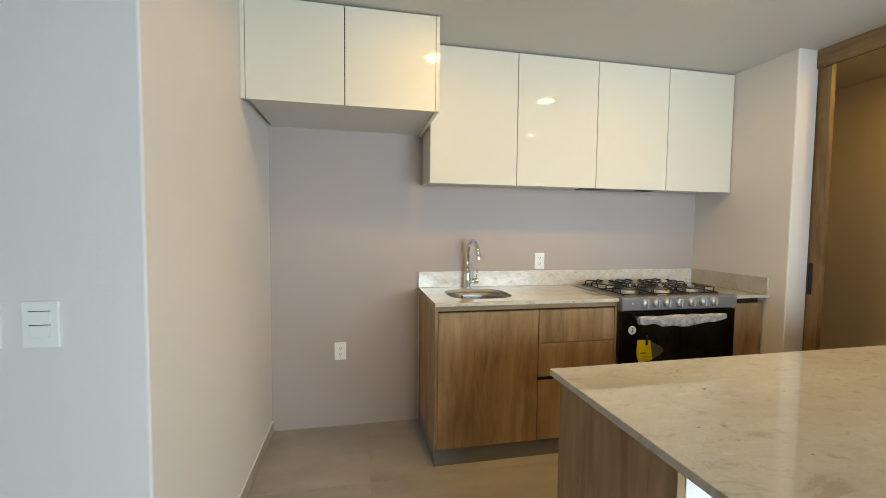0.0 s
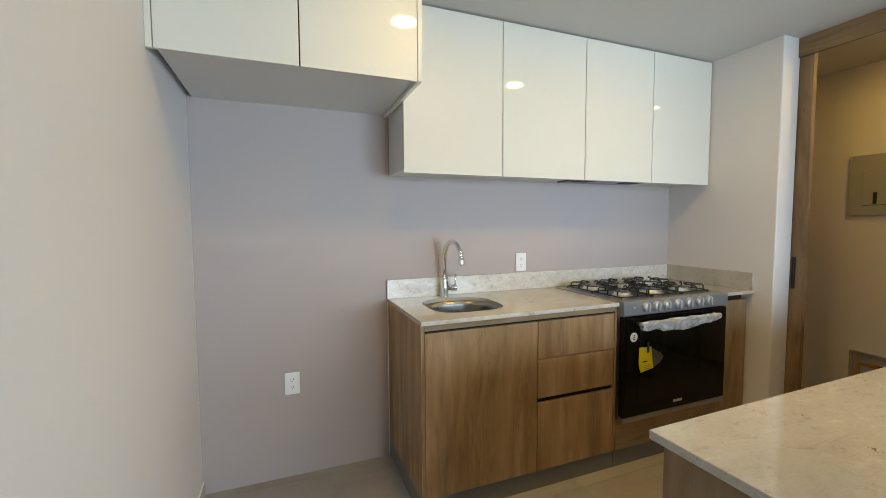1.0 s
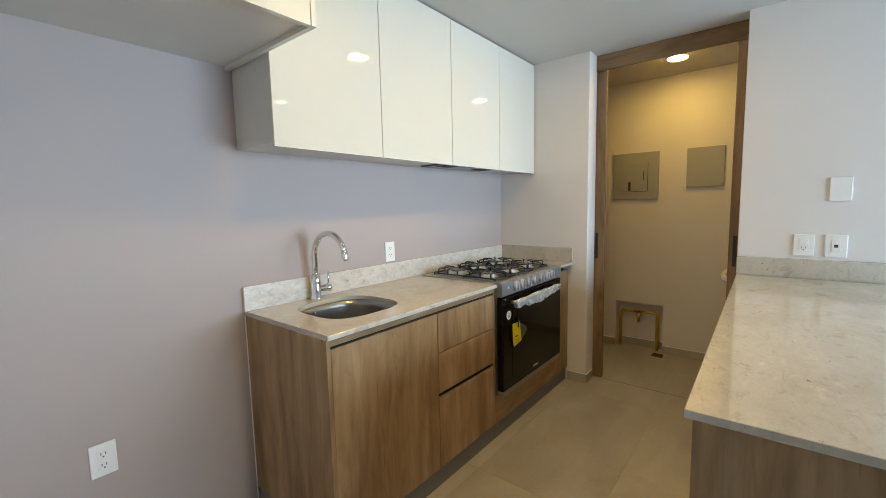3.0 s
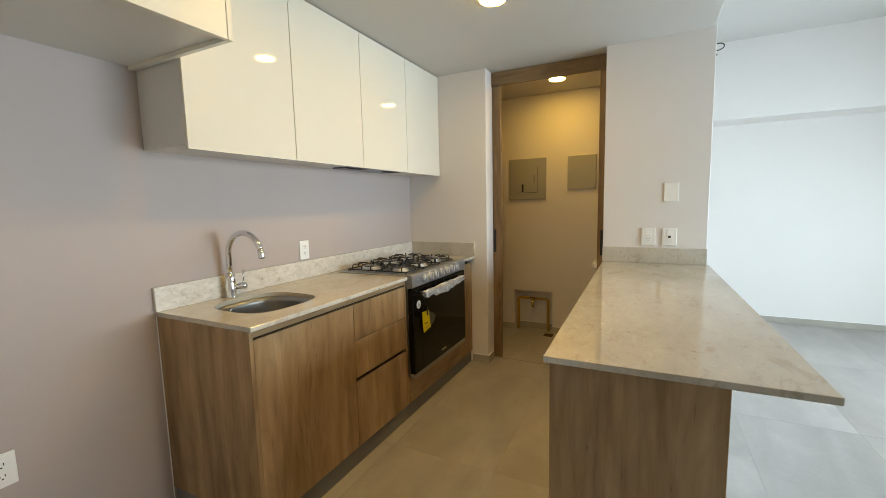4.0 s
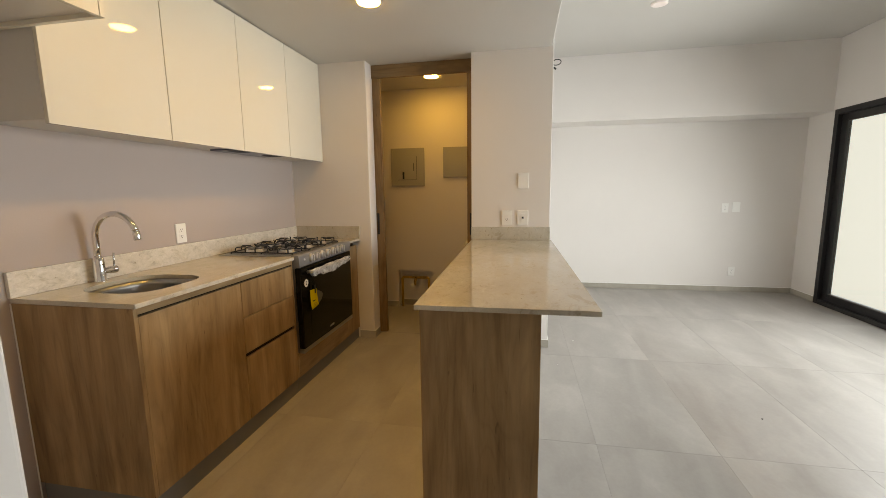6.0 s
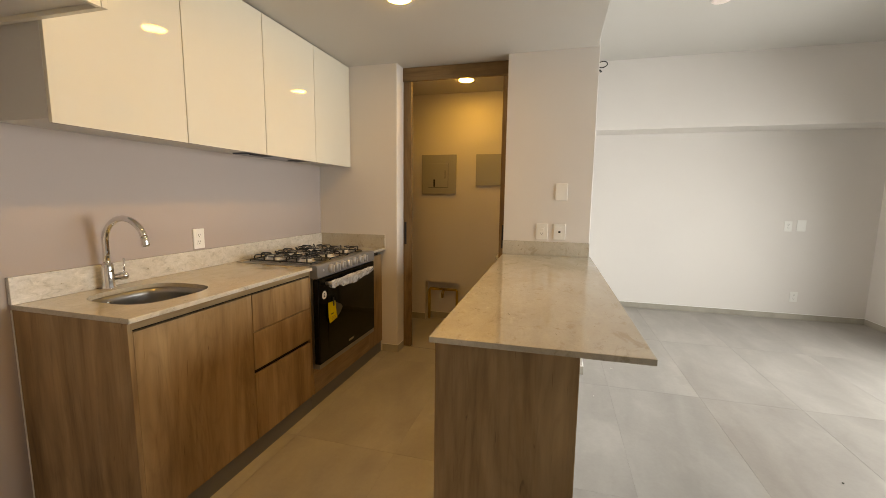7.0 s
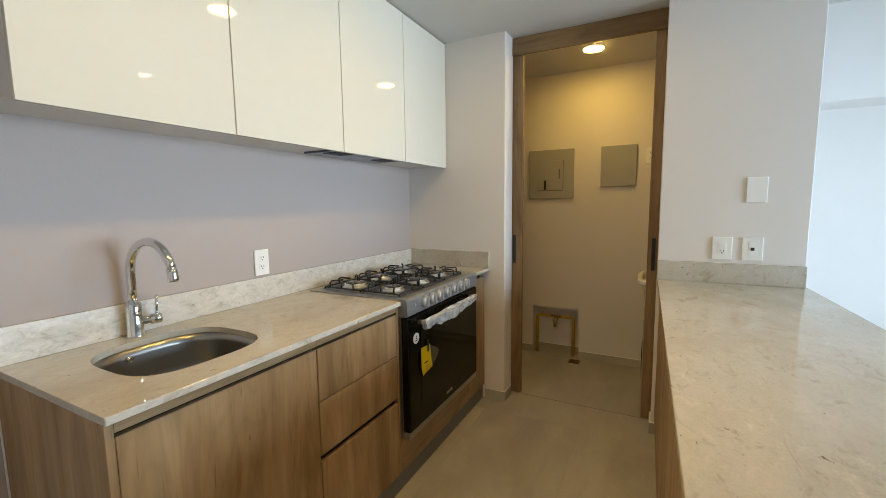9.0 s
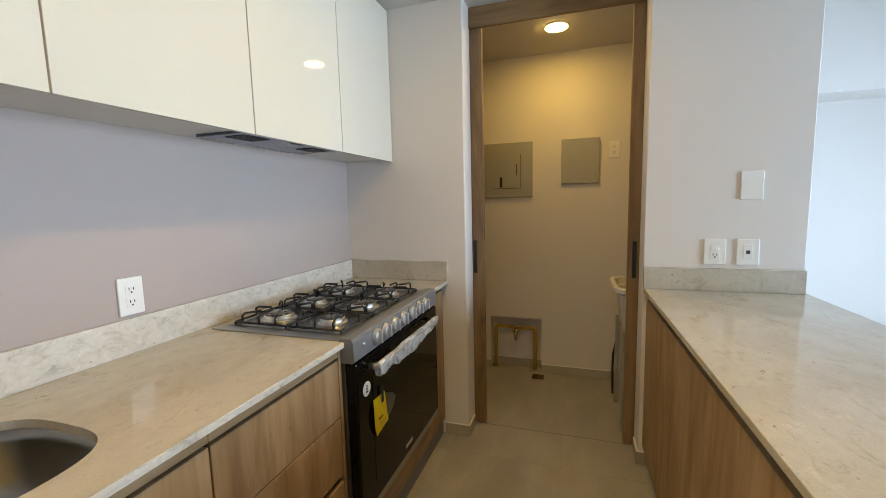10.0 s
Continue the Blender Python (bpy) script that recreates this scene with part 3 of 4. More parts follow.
def slab_with_hole(x0, x1, y0, y1, z0, z1, hole):
    bm = bmesh.new()
    cx, cy = SINK_C
    outer = []
    for x, y in hole:
        dx, dy = x - cx, y - cy
        k = min((x1 - cx) / dx if dx > 1e-6 else ((x0 - cx) / dx if dx < -1e-6 else 1e9), (y1 - cy) / dy if dy > 1e-6 else ((y0 - cy) / dy if dy < -1e-6 else 1e9))
        outer.append([cx + dx * k, cy + dy * k])
    for cxn, cyn in ((x0, y0), (x1, y0), (x1, y1), (x0, y1)):
        best = min(outer, key=lambda p: (p[0] - cxn) ** 2 + (p[1] - cyn) ** 2)
        best[0], best[1] = cxn, cyn
    n = len(hole)
    rings = [[bm.verts.new((p[0], p[1], z)) for p in ps] for ps, z in ((outer, z1), (hole, z1), (hole, z0), (outer, z0))]
    for a, b in zip(rings, rings[1:] + rings[:1]):
        for i in range(n):
            bm.faces.new((a[i], a[(i + 1) % n], b[(i + 1) % n], b[i]))
    sharp = [e for e in bm.edges if all(abs(v.co.z - z1) < 1e-6 and (abs(v.co.y - y0) < 1e-6 or abs(v.co.x - x0) < 1e-6) for v in e.verts) and (abs(e.verts[0].co.y - e.verts[1].co.y) < 1e-6 or abs(e.verts[0].co.x - e.verts[1].co.x) < 1e-6)]
    bmesh.ops.bevel(bm, geom=sharp, offset=0.002, segments=2, affect="EDGES", profile=0.5)
    return bm


worktop = thing("worktop", (1.1, 2.55, TOP), "polished beige quartz worktop with upstand along the wall", "worktop")
CX0, CY0 = 0.517, 2.249
part("slab", slab_with_hole(CX0, BX1 + 0.002, CY0, NORTH - 0.001, TOP - 0.02, TOP, sink_outline(SINK_A, SINK_B)), STONE, worktop)
part("slab", cuboid(SX1 + 0.001, EAST - 0.001, CY0 - 0.02, NORTH - 0.001, TOP - 0.02, TOP, bevel=0.002), STONE, worktop)
# added strip that paints the window-lit look of the slab's edge
part("lit_front_edge", cuboid(CX0 + 0.001, BX1 + 0.001, CY0 - 0.003, CY0 - 0.0002, TOP - 0.0195, TOP - 0.0015, bevel=0.001, seg=1), WINDOW_LIT_STONE, worktop, "thin front edge strip in the paler, window-lit quartz colour")
part("slab", cuboid(BX1 + 0.003, SX1, 2.806, NORTH - 0.001, TOP - 0.02, TOP), STONE, worktop)
# this upstand faces the window, so it takes the daylight-lifted colour
part("upstand", cuboid(CX0 - 0.006, EAST - 0.021, NORTH - 0.019, NORTH - 0.0005, TOP + 0.0005, 1.045, bevel=0.0015), WINDOW_LIT_STONE, worktop, "mottled quartz upstand, its colour lifted as if window-lit")
part("upstand", cuboid(EAST - 0.02, EAST - 0.0005, CY0 - 0.02, NORTH - 0.0005, TOP + 0.0005, 1.045, bevel=0.0015), STONE, worktop)

sink = thing("sink", (*SINK_C, TOP - 0.18), "satin stainless steel undermounted sink bowl", "sink")
bm = bmesh.new()
levels = ((1.07, -0.0205), (1.005, -0.021), (0.99, -0.05), (0.965, -0.12), (0.92, -0.158), (0.82, -0.175), (0.5, -0.181), (0.14, -0.184))
rings = []
for k, dz in levels:
    rings.append([bm.verts.new((x, y, TOP + dz)) for x, y in sink_outline(SINK_A * k, SINK_B * k, bow=0.02 * k)])
for a, b in zip(rings, rings[1:]):
    for i in range(72):
        bm.faces.new((a[i], a[(i + 1) % 72], b[(i + 1) % 72], b[i]))
part("bowl", bm, SINK, sink, "", True)
d = part("drain", turned_shape(bmesh.new(), [(0.045, 0.0), (0.045, 0.004), (0.036, 0.005), (0.03, -0.004)], (SINK_C[0], SINK_C[1], TOP - 0.185)), CHROME, sink, "chrome drain strainer", True)
part("strainer", turned_shape(bmesh.new(), [(0.022, 0.0), (0.02, 0.006), (0.004, 0.008)], (SINK_C[0], SINK_C[1], TOP - 0.186)), CHROME, d, "", True)
part("overflow", turned_shape(bmesh.new(), [(0.011, 0.0), (0.011, -0.004), (0.006, -0.005)], (SINK_C[0] - 0.055, SINK_C[1] + 0.190, TOP - 0.052), "y", 16), CHROME, sink, "small round overflow", True)

FX, FY = 0.846, 2.800
faucet = thing("faucet", (FX, FY, TOP), "polished chrome gooseneck kitchen faucet with side lever", "faucet")
part("base", turned_shape(bmesh.new(), [(0.028, 0.0), (0.028, 0.006), (0.0240, 0.010), (0.0232, 0.085), (0.0224, 0.112), (0.0165, 0.122)], (FX, FY, TOP), n=28), CHROME, faucet, "", True)
R = 0.113
arc = [(FX, FY, TOP + 0.116), (FX, FY, 1.10)] + [(FX + 0.05 * (R - R * math.cos(a)), FY - R + R * math.cos(a), 1.150 + R * math.sin(a)) for a in [math.radians(k) for k in range(0, 176, 11)]]
part("spout", tube(bmesh.new(), arc, 0.0140, 18), CHROME, faucet, "", True)
end = Vector(arc[-1])
part("spray_head", tube(bmesh.new(), [end + Vector((0, 0, 0.002)), end + Vector((0, -0.002, -0.012)), end + Vector((0, -0.005, -0.035)), end + Vector((0, -0.006, -0.04))], [0.0145, 0.0155, 0.0160, 0.0140], 18), CHROME, faucet, "", True)
lever = part("lever_hub", tube(bmesh.new(), [(FX + 0.018, FY - 0.004, 0.985), (FX + 0.042, FY - 0.008, 0.985), (FX + 0.043, FY - 0.008, 0.985), (FX + 0.072, FY - 0.014, 0.985), (FX + 0.075, FY - 0.0145, 0.985)], [0.0145, 0.0145, 0.0185, 0.0185, 0.016], 18), CHROME, faucet, "", True)
part("lever", tube(bmesh.new(), [(FX + 0.062, FY - 0.012, 0.992), (FX + 0.065, FY - 0.013, 1.03), (FX + 0.066, FY - 0.014, 1.068)], [0.0045, 0.0045, 0.005], 10), CHROME, lever, "", True)

# ---- range ----
PY = 2.214
stove = thing("range", (2.05, 2.5, 0.27), "grey steel gas range with black glass oven door", "range")
part("body", cuboid(SX0 + 0.006, SX1 - 0.006, PY + 0.04, 2.80, 0.274, TOP + 0.002), STEEL, stove)
bm = cuboid(SX0 - 0.005, SX1 + 0.003, PY + 0.049, 2.805, TOP + 0.0012, 0.940, bevel=0.0018)
cook = part("cooktop", bm, STEEL, stove, "brushed steel cooktop")
part("spill_tray", cuboid(SX0 + 0.04, SX1 - 0.045, PY + 0.07, 2.775, 0.9402, 0.9410, bevel=0.0003, seg=1), TRAY, cook, "darker steel spill tray")
bm = bmesh.new()
prof = [(PY + 0.004, 0.862), (PY - 0.004, 0.868), (PY - 0.001, 0.932), (PY + 0.003, 0.941), (PY + 0.010, 0.945), (PY + 0.04, 0.945), (PY + 0.052, 0.941), (PY + 0.05, 0.862)]
ends = [[bm.verts.new((x, y, z)) for y, z in prof] for x in (SX0 - 0.006, SX1 + 0.004)]
bm.faces.new(ends[0]), bm.faces.new(ends[1][::-1])
for i in range(len(prof)):
    j = (i + 1) % len(prof)
    bm.faces.new((ends[0][i], ends[0][j], ends[1][j], ends[1][i]))
panel = part("control_panel", bm, PANEL, stove, "grey steel control panel")
for kx in (1.797, 1.873, 1.950, 2.034, 2.122, 2.206, 2.283):
    k = part("knob", turned_shape(bmesh.new(), [(0.030, 0.0), (0.030, -0.004), (0.027, -0.007), (0.026, -0.014), (0.023, -0.017)], (kx, PY - 0.002, 0.907), "y", 20), KNOB, panel, "", True)
    part("pointer", cuboid(kx - 0.0045, kx + 0.0045, PY - 0.031, PY - 0.0175, 0.884, 0.930, bevel=0.0025), KNOB_EDGE, k, "brighter raised grip")
part("igniter_button", turned_shape(bmesh.new(), [(0.007, 0.0), (0.007, -0.003), (0.005, -0.004)], (1.712, PY - 0.002, 0.908), "y", 14), KNOB_EDGE, panel)
oven = part("oven_door", cuboid(SX0 + 0.001, SX1 - 0.004, PY - 0.004, PY + 0.036, 0.305, 0.858, bevel=0.006), OVEN_GLASS, stove, "black glass oven door")
part("window", cuboid(SX0 + 0.105, SX1 - 0.115, PY - 0.0055, PY - 0.004, 0.375, 0.775), OVEN_WINDOW, oven, "dark oven window")
part("bottom_trim", cuboid(SX0 + 0.001, SX1 - 0.004, PY + 0.0, PY + 0.036, 0.274, 0.303, bevel=0.003), STEEL, stove, "steel strip below the door")
handle = part("handle", tube(bmesh.new(), [(1.735, PY - 0.003, 0.820), (1.740, PY - 0.035, 0.824), (1.80, PY - 0.044, 0.826), (2.06, PY - 0.046, 0.826), (2.29, PY - 0.044, 0.825), (2.325, PY - 0.035, 0.823), (2.33, PY - 0.003, 0.820)], 0.011, 10), STEEL, stove, "steel oven handle", True)
bm = bmesh.new()
rr = random.Random(4)
film = []
for i in range(90):
    u = i / 89
    x = 1.722 + 0.606 * u
    sag = 0.003 + 0.020 * math.sin(math.pi * u) + 0.010 * noise.noise(Vector((u * 7, 1.3, 0.2)))
    ring = []
    for k in range(20):
        a = 2 * math.pi * k / 20
        fold = 1 + 0.20 * noise.noise(Vector((u * 9, 1.3 * math.cos(a), 1.3 * math.sin(a)))) + 0.06 * noise.noise(Vector((u * 40, 3.2 * math.cos(a), 3.2 * math.sin(a)))) + rr.uniform(-0.012, 0.012)
        low = 1.5 if math.sin(a) < -0.5 else 1.0
        ring.append(bm.verts.new((x, PY - 0.045 + 0.0135 * fold * math.cos(a), 0.825 - sag * 0.5 + (0.0135 + sag * 0.62) * fold * low * math.sin(a))))
    film.append(ring)
for a, b in zip(film, film[1:]):
    for k in range(20):
        bm.faces.new((a[k], a[(k + 1) % 20], b[(k + 1) % 20], b[k]))
part("plastic_wrap", bm, FILM, handle, "crumpled clear protective film")
def flat_shape(points, y, thick):
    """A thin upright sheet over an outline in x and z."""
    bm = prism([(x, z) for x, z in points], y, y + thick)
    bm.transform(Matrix(((1, 0, 0, 0), (0, 0, 1, 0), (0, 1, 0, 0), (0, 0, 0, 1))))
    return bm


bm = bmesh.new()
grid = []
for i in range(9):
    v = i / 8
    row = []
    for k in range(5):
        u = k / 4
        left, right = 1.748 - 0.010 * math.sin(math.pi * v) + 0.038 * max(0, v - 0.7), 1.836 + 0.016 * v
        x = left + (right - left) * u
        z = 0.688 - 0.140 * v - 0.004 * u * (1 - v) + (0.016 * u * v if v > 0.8 else 0.0)
        row.append((x, PY - 0.0085 - 0.006 * math.sin(math.pi * v) * (1 - u) - 0.003 * v, z))
    grid.append(row)
layers = [[[bm.verts.new((x, y + d, z)) for x, y, z in row] for row in grid] for d in (0.0, 0.0008)]
for layer in layers:
    for r0, r1 in zip(layer, layer[1:]):
        for k in range(4):
            bm.faces.new((r0[k], r0[k + 1], r1[k + 1], r1[k]))
tag = part("energy_tag", bm, YELLOWTAG, oven, "hanging yellow card tag, curled at one side", True)
for x, z, w in ((1.80, 0.588, 0.050), (1.80, 0.578, 0.054), (1.804, 0.568, 0.050)):
    part("print_bar", cuboid(x - w / 2, x + w / 2, PY - 0.0172, PY - 0.0164, z - 0.0015, z + 0.0015), YELLOWPIPE, tag)
part("print_bar", cuboid(1.765, 1.800, PY - 0.0172, PY - 0.0164, 0.606, 0.612), PRINT, tag)
part("tag_cord", cuboid(1.799, 1.815, PY - 0.0150, PY - 0.0140, 0.655, 0.715), PRINT, tag, "dark hanging strap")
part("leaflet", flat_shape([(1.838, 0.676), (1.915, 0.640), (1.935, 0.618), (1.905, 0.585), (1.856, 0.565), (1.845, 0.60)], PY - 0.0064, 0.0006), LEAFLET, oven, "paper leaflet seen behind the glass")
st = part("round_sticker", turned_shape(bmesh.new(), [(0.026, 0.0), (0.026, -0.0012)], (1.712, PY - 0.004, 0.748), "y", 24), PAPER, oven, "round white sticker")
for z, w in ((0.758, 0.008), (0.748, 0.010), (0.738, 0.016)):
    part("print_bar", cuboid(1.712 - w / 2, 1.712 + w / 2, PY - 0.0062, PY - 0.0053, z - 0.003, z + 0.003), PRINT, st)
part("badge", cuboid(2.02, 2.09, PY - 0.0052, PY - 0.0042, 0.338, 0.352), BOXGREY, oven, "small grey badge")

BURN = [(x, y) for x in (1.815, 2.05, 2.285) for y in (2.40, 2.645)]
for i, (x, y) in enumerate(BURN):
    big = 0.056 if i in (1, 2) else 0.045
    bn = part("burner", turned_shape(bmesh.new(), [(big + 0.012, 0.0), (big + 0.010, 0.003), (big + 0.001, 0.005), (big, 0.007), (big, 0.019), (big - 0.004, 0.021)], (x, y, 0.941), n=28), ALU, stove, "aluminium gas burner", True)
    part("cap", turned_shape(bmesh.new(), [(big - 0.003, 0.0), (big - 0.002, 0.003), (big - 0.006, 0.005), (0.006, 0.006)], (x, y, 0.9615), n=28), BURNER_CAP, bn, "dark glossy burner cap", True)
for x in (1.815, 2.05, 2.285):
    bm = bmesh.new()
    hw, y0, y1, zf, zt = 0.110, 2.295, 2.755, 0.950, 0.982
    tube(bm, [(x - hw, y0, zf), (x + hw, y0, zf)], 0.0046, 6), tube(bm, [(x - hw, y1, zf), (x + hw, y1, zf)], 0.0046, 6)
    tube(bm, [(x - hw, y0, zf), (x - hw, y1, zf)], 0.0046, 6), tube(bm, [(x + hw, y0, zf), (x + hw, y1, zf)], 0.0046, 6)
    ym = (y0 + y1) / 2
    tube(bm, [(x - hw, ym, zf), (x + hw, ym, zf)], 0.0046, 6)
    for cx in (x - hw, x + hw):
        for cy in (y0, ym, y1):
            tube(bm, [(cx, cy, 0.9405), (cx, cy, zf)], 0.0046, 6)
    for cy in (2.40, 2.645):
        for sx, sy in ((1, 0), (-1, 0), (0, 1), (0, -1), (1, 0.75), (-1, 0.75), (1, -0.75), (-1, -0.75)):
            diag = abs(sy) == 0.75
            a = (x + sx * hw, cy + sy * (0.112 if not diag else 0.10))
            k = 0.46 if diag else 0.30
            inner = (x + sx * hw * k, cy + sy * 0.112 * k)
            bend = (x + sx * (hw - 0.012), cy + sy * 0.098)
            tube(bm, [(a[0], a[1], zf), (a[0], a[1], zt - 0.007), (bend[0], bend[1], zt), (inner[0], inner[1], zt)], 0.0046, 6)
    part("grate", bm, BLACK, stove, "black wire pan grate", True)

# ---- wall cabinets ----
UX, UZ0, UZ1, UY = (0.535, 1.095, 1.655, 2.192, 2.722), 1.622, 2.449, 2.550
for i in range(4):
    a, b = UX[i], UX[i + 1]
    unit = thing("wall_cabinet", ((a + b) / 2, 2.7, UZ0), "white gloss handleless wall cabinet above the worktop", "cabinet", "kitchen wall cabinets")
    back = UY + 0.0195 if i != 2 else 2.80
    part("side_panel", cuboid(a + 0.0005, a + 0.018, UY + 0.0195, NORTH - 0.001, UZ0 + 0.016, UZ1), CARCASS, unit)
    part("side_panel", cuboid(b - 0.018, b - 0.0005, UY + 0.0195, NORTH - 0.001, UZ0 + 0.016, UZ1), CARCASS, unit)
    part("bottom_panel", cuboid(a + 0.018, b - 0.018, back, NORTH - 0.001, UZ0 + 0.016, UZ0 + 0.034), CARCASS, unit)
    part("top_panel", cuboid(a + 0.018, b - 0.018, UY + 0.0195, NORTH - 0.001, UZ1 - 0.018, UZ1), CARCASS, unit)
    part("door", cuboid(a + (0.0 if i == 0 else 0.0022), b - 0.0022, UY, UY + 0.018, UZ0, UZ1, bevel=0.0012, seg=2), LACQUER, unit, "glossy white door")

tall = thing("refrigerator_cabinet", (0.04, 2.55, 1.96), "white gloss deep cabinet above the refrigerator niche", "cabinet")
TY, TZ0 = 2.230, 1.961
part("filler", cuboid(WEST + 0.001, -0.427, TY, TY + 0.018, TZ0, UZ1, bevel=0.001, seg=1), LACQUER, tall)
part("bottom_panel", cuboid(-0.424, 0.506, TY + 0.0195, NORTH - 0.001, TZ0 + 0.016, TZ0 + 0.034), CARCASS, tall)
part("side_panel", cuboid(-0.424, -0.406, TY + 0.0195, NORTH - 0.001, TZ0 + 0.034, UZ1), CARCASS, tall)
part("top_panel", cuboid(-0.406, 0.506, TY + 0.0195, NORTH - 0.001, UZ1 - 0.018, UZ1), CARCASS, tall)
part("side_panel", cuboid(0.507, 0.526, TY - 0.001, NORTH - 0.001, TZ0, UZ1, bevel=0.001, seg=1), LACQUER, tall)
# added strip behind the joint; its dark colour stands for the gap's shade
part("shadow_gap", cuboid(0.025, 0.056, TY + 0.0182, TY + 0.0193, TZ0 + 0.005, UZ1), GAP_SHADE, tall, "dark strip that paints the shade between the doors")
part("door", cuboid(-0.424, 0.0380, TY, TY + 0.018, TZ0, UZ1, bevel=0.0012), LACQUER, tall, "glossy white door")
part("door", cuboid(0.0430, 0.5045, TY, TY + 0.018, TZ0, UZ1, bevel=0.0012), LACQUER, tall, "glossy white door")

hood = thing("range_hood", (1.92, 2.67, 1.632), "slim dark steel extractor hood set into the cabinet base", "hood")
part("tray", cuboid(1.640, 2.215, 2.572, 2.795, 1.628, 1.640, bevel=0.002), HOOD, hood)
for x in (1.735, 2.115):
    f = part("filter", cuboid(x - 0.062, x + 0.062, 2.615, 2.70, 1.6260, 1.6285, bevel=0.001), HOODHOLE, hood, "dark mesh grease filter")
    for k in range(5):
        part("slat", cuboid(x - 0.056, x + 0.056, 2.624 + k * 0.0165, 2.628 + k * 0.0165, 1.6248, 1.6262), HOODHOLE, f)
part("switch_bar", cuboid(1.89, 1.96, 2.585, 2.60, 1.625, 1.629), HOODHOLE, hood)

# ---- island ----
ISLE = 0.75
isle = pose(EAST, 1.21, 0, 0, 0, ISLE)


def island_box(x0, x1, y0, y1, z0, z1, bevel=0.0, seg=2):
    """A box in the island's own axes: x back from the column wall, y from its kitchen edge."""
    bm = cuboid(x0, x1, y0, y1, z0, z1, bevel=bevel, seg=seg)
    bm.transform(isle)
    return bm


itop = thing("island_worktop", (1.7, 0.87, TOP), "polished beige quartz island worktop that overhangs one side", "worktop")
part("slab", island_box(-2.060, 0.0, -0.664, 0.0, TOP - 0.02, TOP, 0.002), STONE, itop)
part("upstand", cuboid(EAST - 0.02, EAST - 0.0005, COLUMN_S, JAMB_S, TOP + 0.0005, 1.042, bevel=0.0015), STONE, itop)
for a, b, end in ((-2.033, -1.018, True), (-1.016, -0.002, False)):
    mid = isle @ Vector(((a + b) / 2, -0.24, 0))
    unit = thing("island_cabinet", (mid.x, mid.y, 0), "oak laminate island base cabinet under the quartz top", "cabinet", "island cabinets")
    if end:
        part("end_panel", island_box(a, a + 0.018, -0.463, -0.014, 0.0, TOP - 0.021, 0.001, 1), WOOD, unit)
    a2 = a + 0.02 if end else a
    # shade painted into the body's colour, for dark seams between the doors
    part("body", island_box(a2, b, -0.444, -0.06, 0.105, TOP - 0.021), GAP_SHADE, unit)
    part("back_panel", island_box(a2, b, -0.463, -0.445, 0.0, TOP - 0.021, 0.001, 1), PAINT, unit, "white painted back panel")
    part("door", island_box(a2 + 0.001, b - (0.003 if end else 0.001), -0.034, -0.016, 0.105, 0.876, 0.0012, 1), WOOD, unit)
    part("plinth", island_box(a2, b, -0.43, -0.075, 0.0, 0.104), PLINTH, unit, "grey recessed plinth")

# ---- switches and sockets ----
def wall_plate(name, label, holes, w=0.076, h=0.118):
    """Built facing -y at the origin; holes: 'duplex', 'jack', 'blank', 'rockers', 'gfci'."""
    ob = thing(name, (0, 0, 0), label, "socket" if "socket" in name else "switch")
    part("plate", cuboid(-w / 2, w / 2, -0.008, -0.0003, -h / 2, h / 2, bevel=0.0025), PLASTIC, ob, "", False, True)
    if holes == "duplex":
        for z in (-0.02, 0.02):
            f = part("outlet_face", cuboid(-0.017, 0.017, -0.0098, -0.0081, z - 0.014, z + 0.014, bevel=0.0006, seg=1), PLASTIC, ob, "", False, True)
            for x in (-0.0065, 0.0065):
                part("slot", cuboid(x - 0.0012, x + 0.0012, -0.0104, -0.0099, z - 0.001, z + 0.008), SLOT, f, "", False, True)
            part("slot", cuboid(-0.0025, 0.0025, -0.0104, -0.0099, z - 0.010, z - 0.005), SLOT, f, "", False, True)
    elif holes == "gfci":
        f = part("outlet_face", cuboid(-0.019, 0.019, -0.0098, -0.0081, -0.034, 0.034, bevel=0.0006, seg=1), PLASTIC, ob, "", False, True)
        part("button", cuboid(-0.013, 0.013, -0.012, -0.0099, 0.006, 0.024, bevel=0.001, seg=1), PLASTIC, f, "", False, True)
        for x in (-0.0075, 0.0075):
            part("slot", cuboid(x - 0.0014, x + 0.0014, -0.0104, -0.0099, -0.018, -0.008), SLOT, f, "", False, True)
        part("slot", cuboid(-0.003, 0.003, -0.0104, -0.0099, -0.028, -0.022), SLOT, f, "", False, True)
    elif holes == "jack":
        f = part("outlet_face", cuboid(-0.017, 0.017, -0.0098, -0.0081, -0.034, 0.034, bevel=0.0006, seg=1), PLASTIC, ob, "", False, True)
        part("jack", cuboid(-0.008, 0.008, -0.0106, -0.0099, -0.008, 0.008), SLOT, f, "", False, True)
    elif holes == "rockers":
        for z in (-0.018, 0.018):
            f = part("rocker", cuboid(-0.024, 0.024, -0.0115, -0.0081, z - 0.016, z + 0.016, bevel=0.001, seg=1), PLASTIC, ob, "", False, True)
            # dark bar that draws the shadow line above the rocker
            part("gap", cuboid(-0.0245, 0.0245, -0.0086, -0.0081, z + 0.0161, z + 0.0178), SLOT, f, "", False, True)
    return ob


def placed(ob, x, y, z, rz, label=""):
    c = copy_thing(ob, pose(x, y, z, 0, 0, rz))
    if label:
        c["label"] = label
    return c


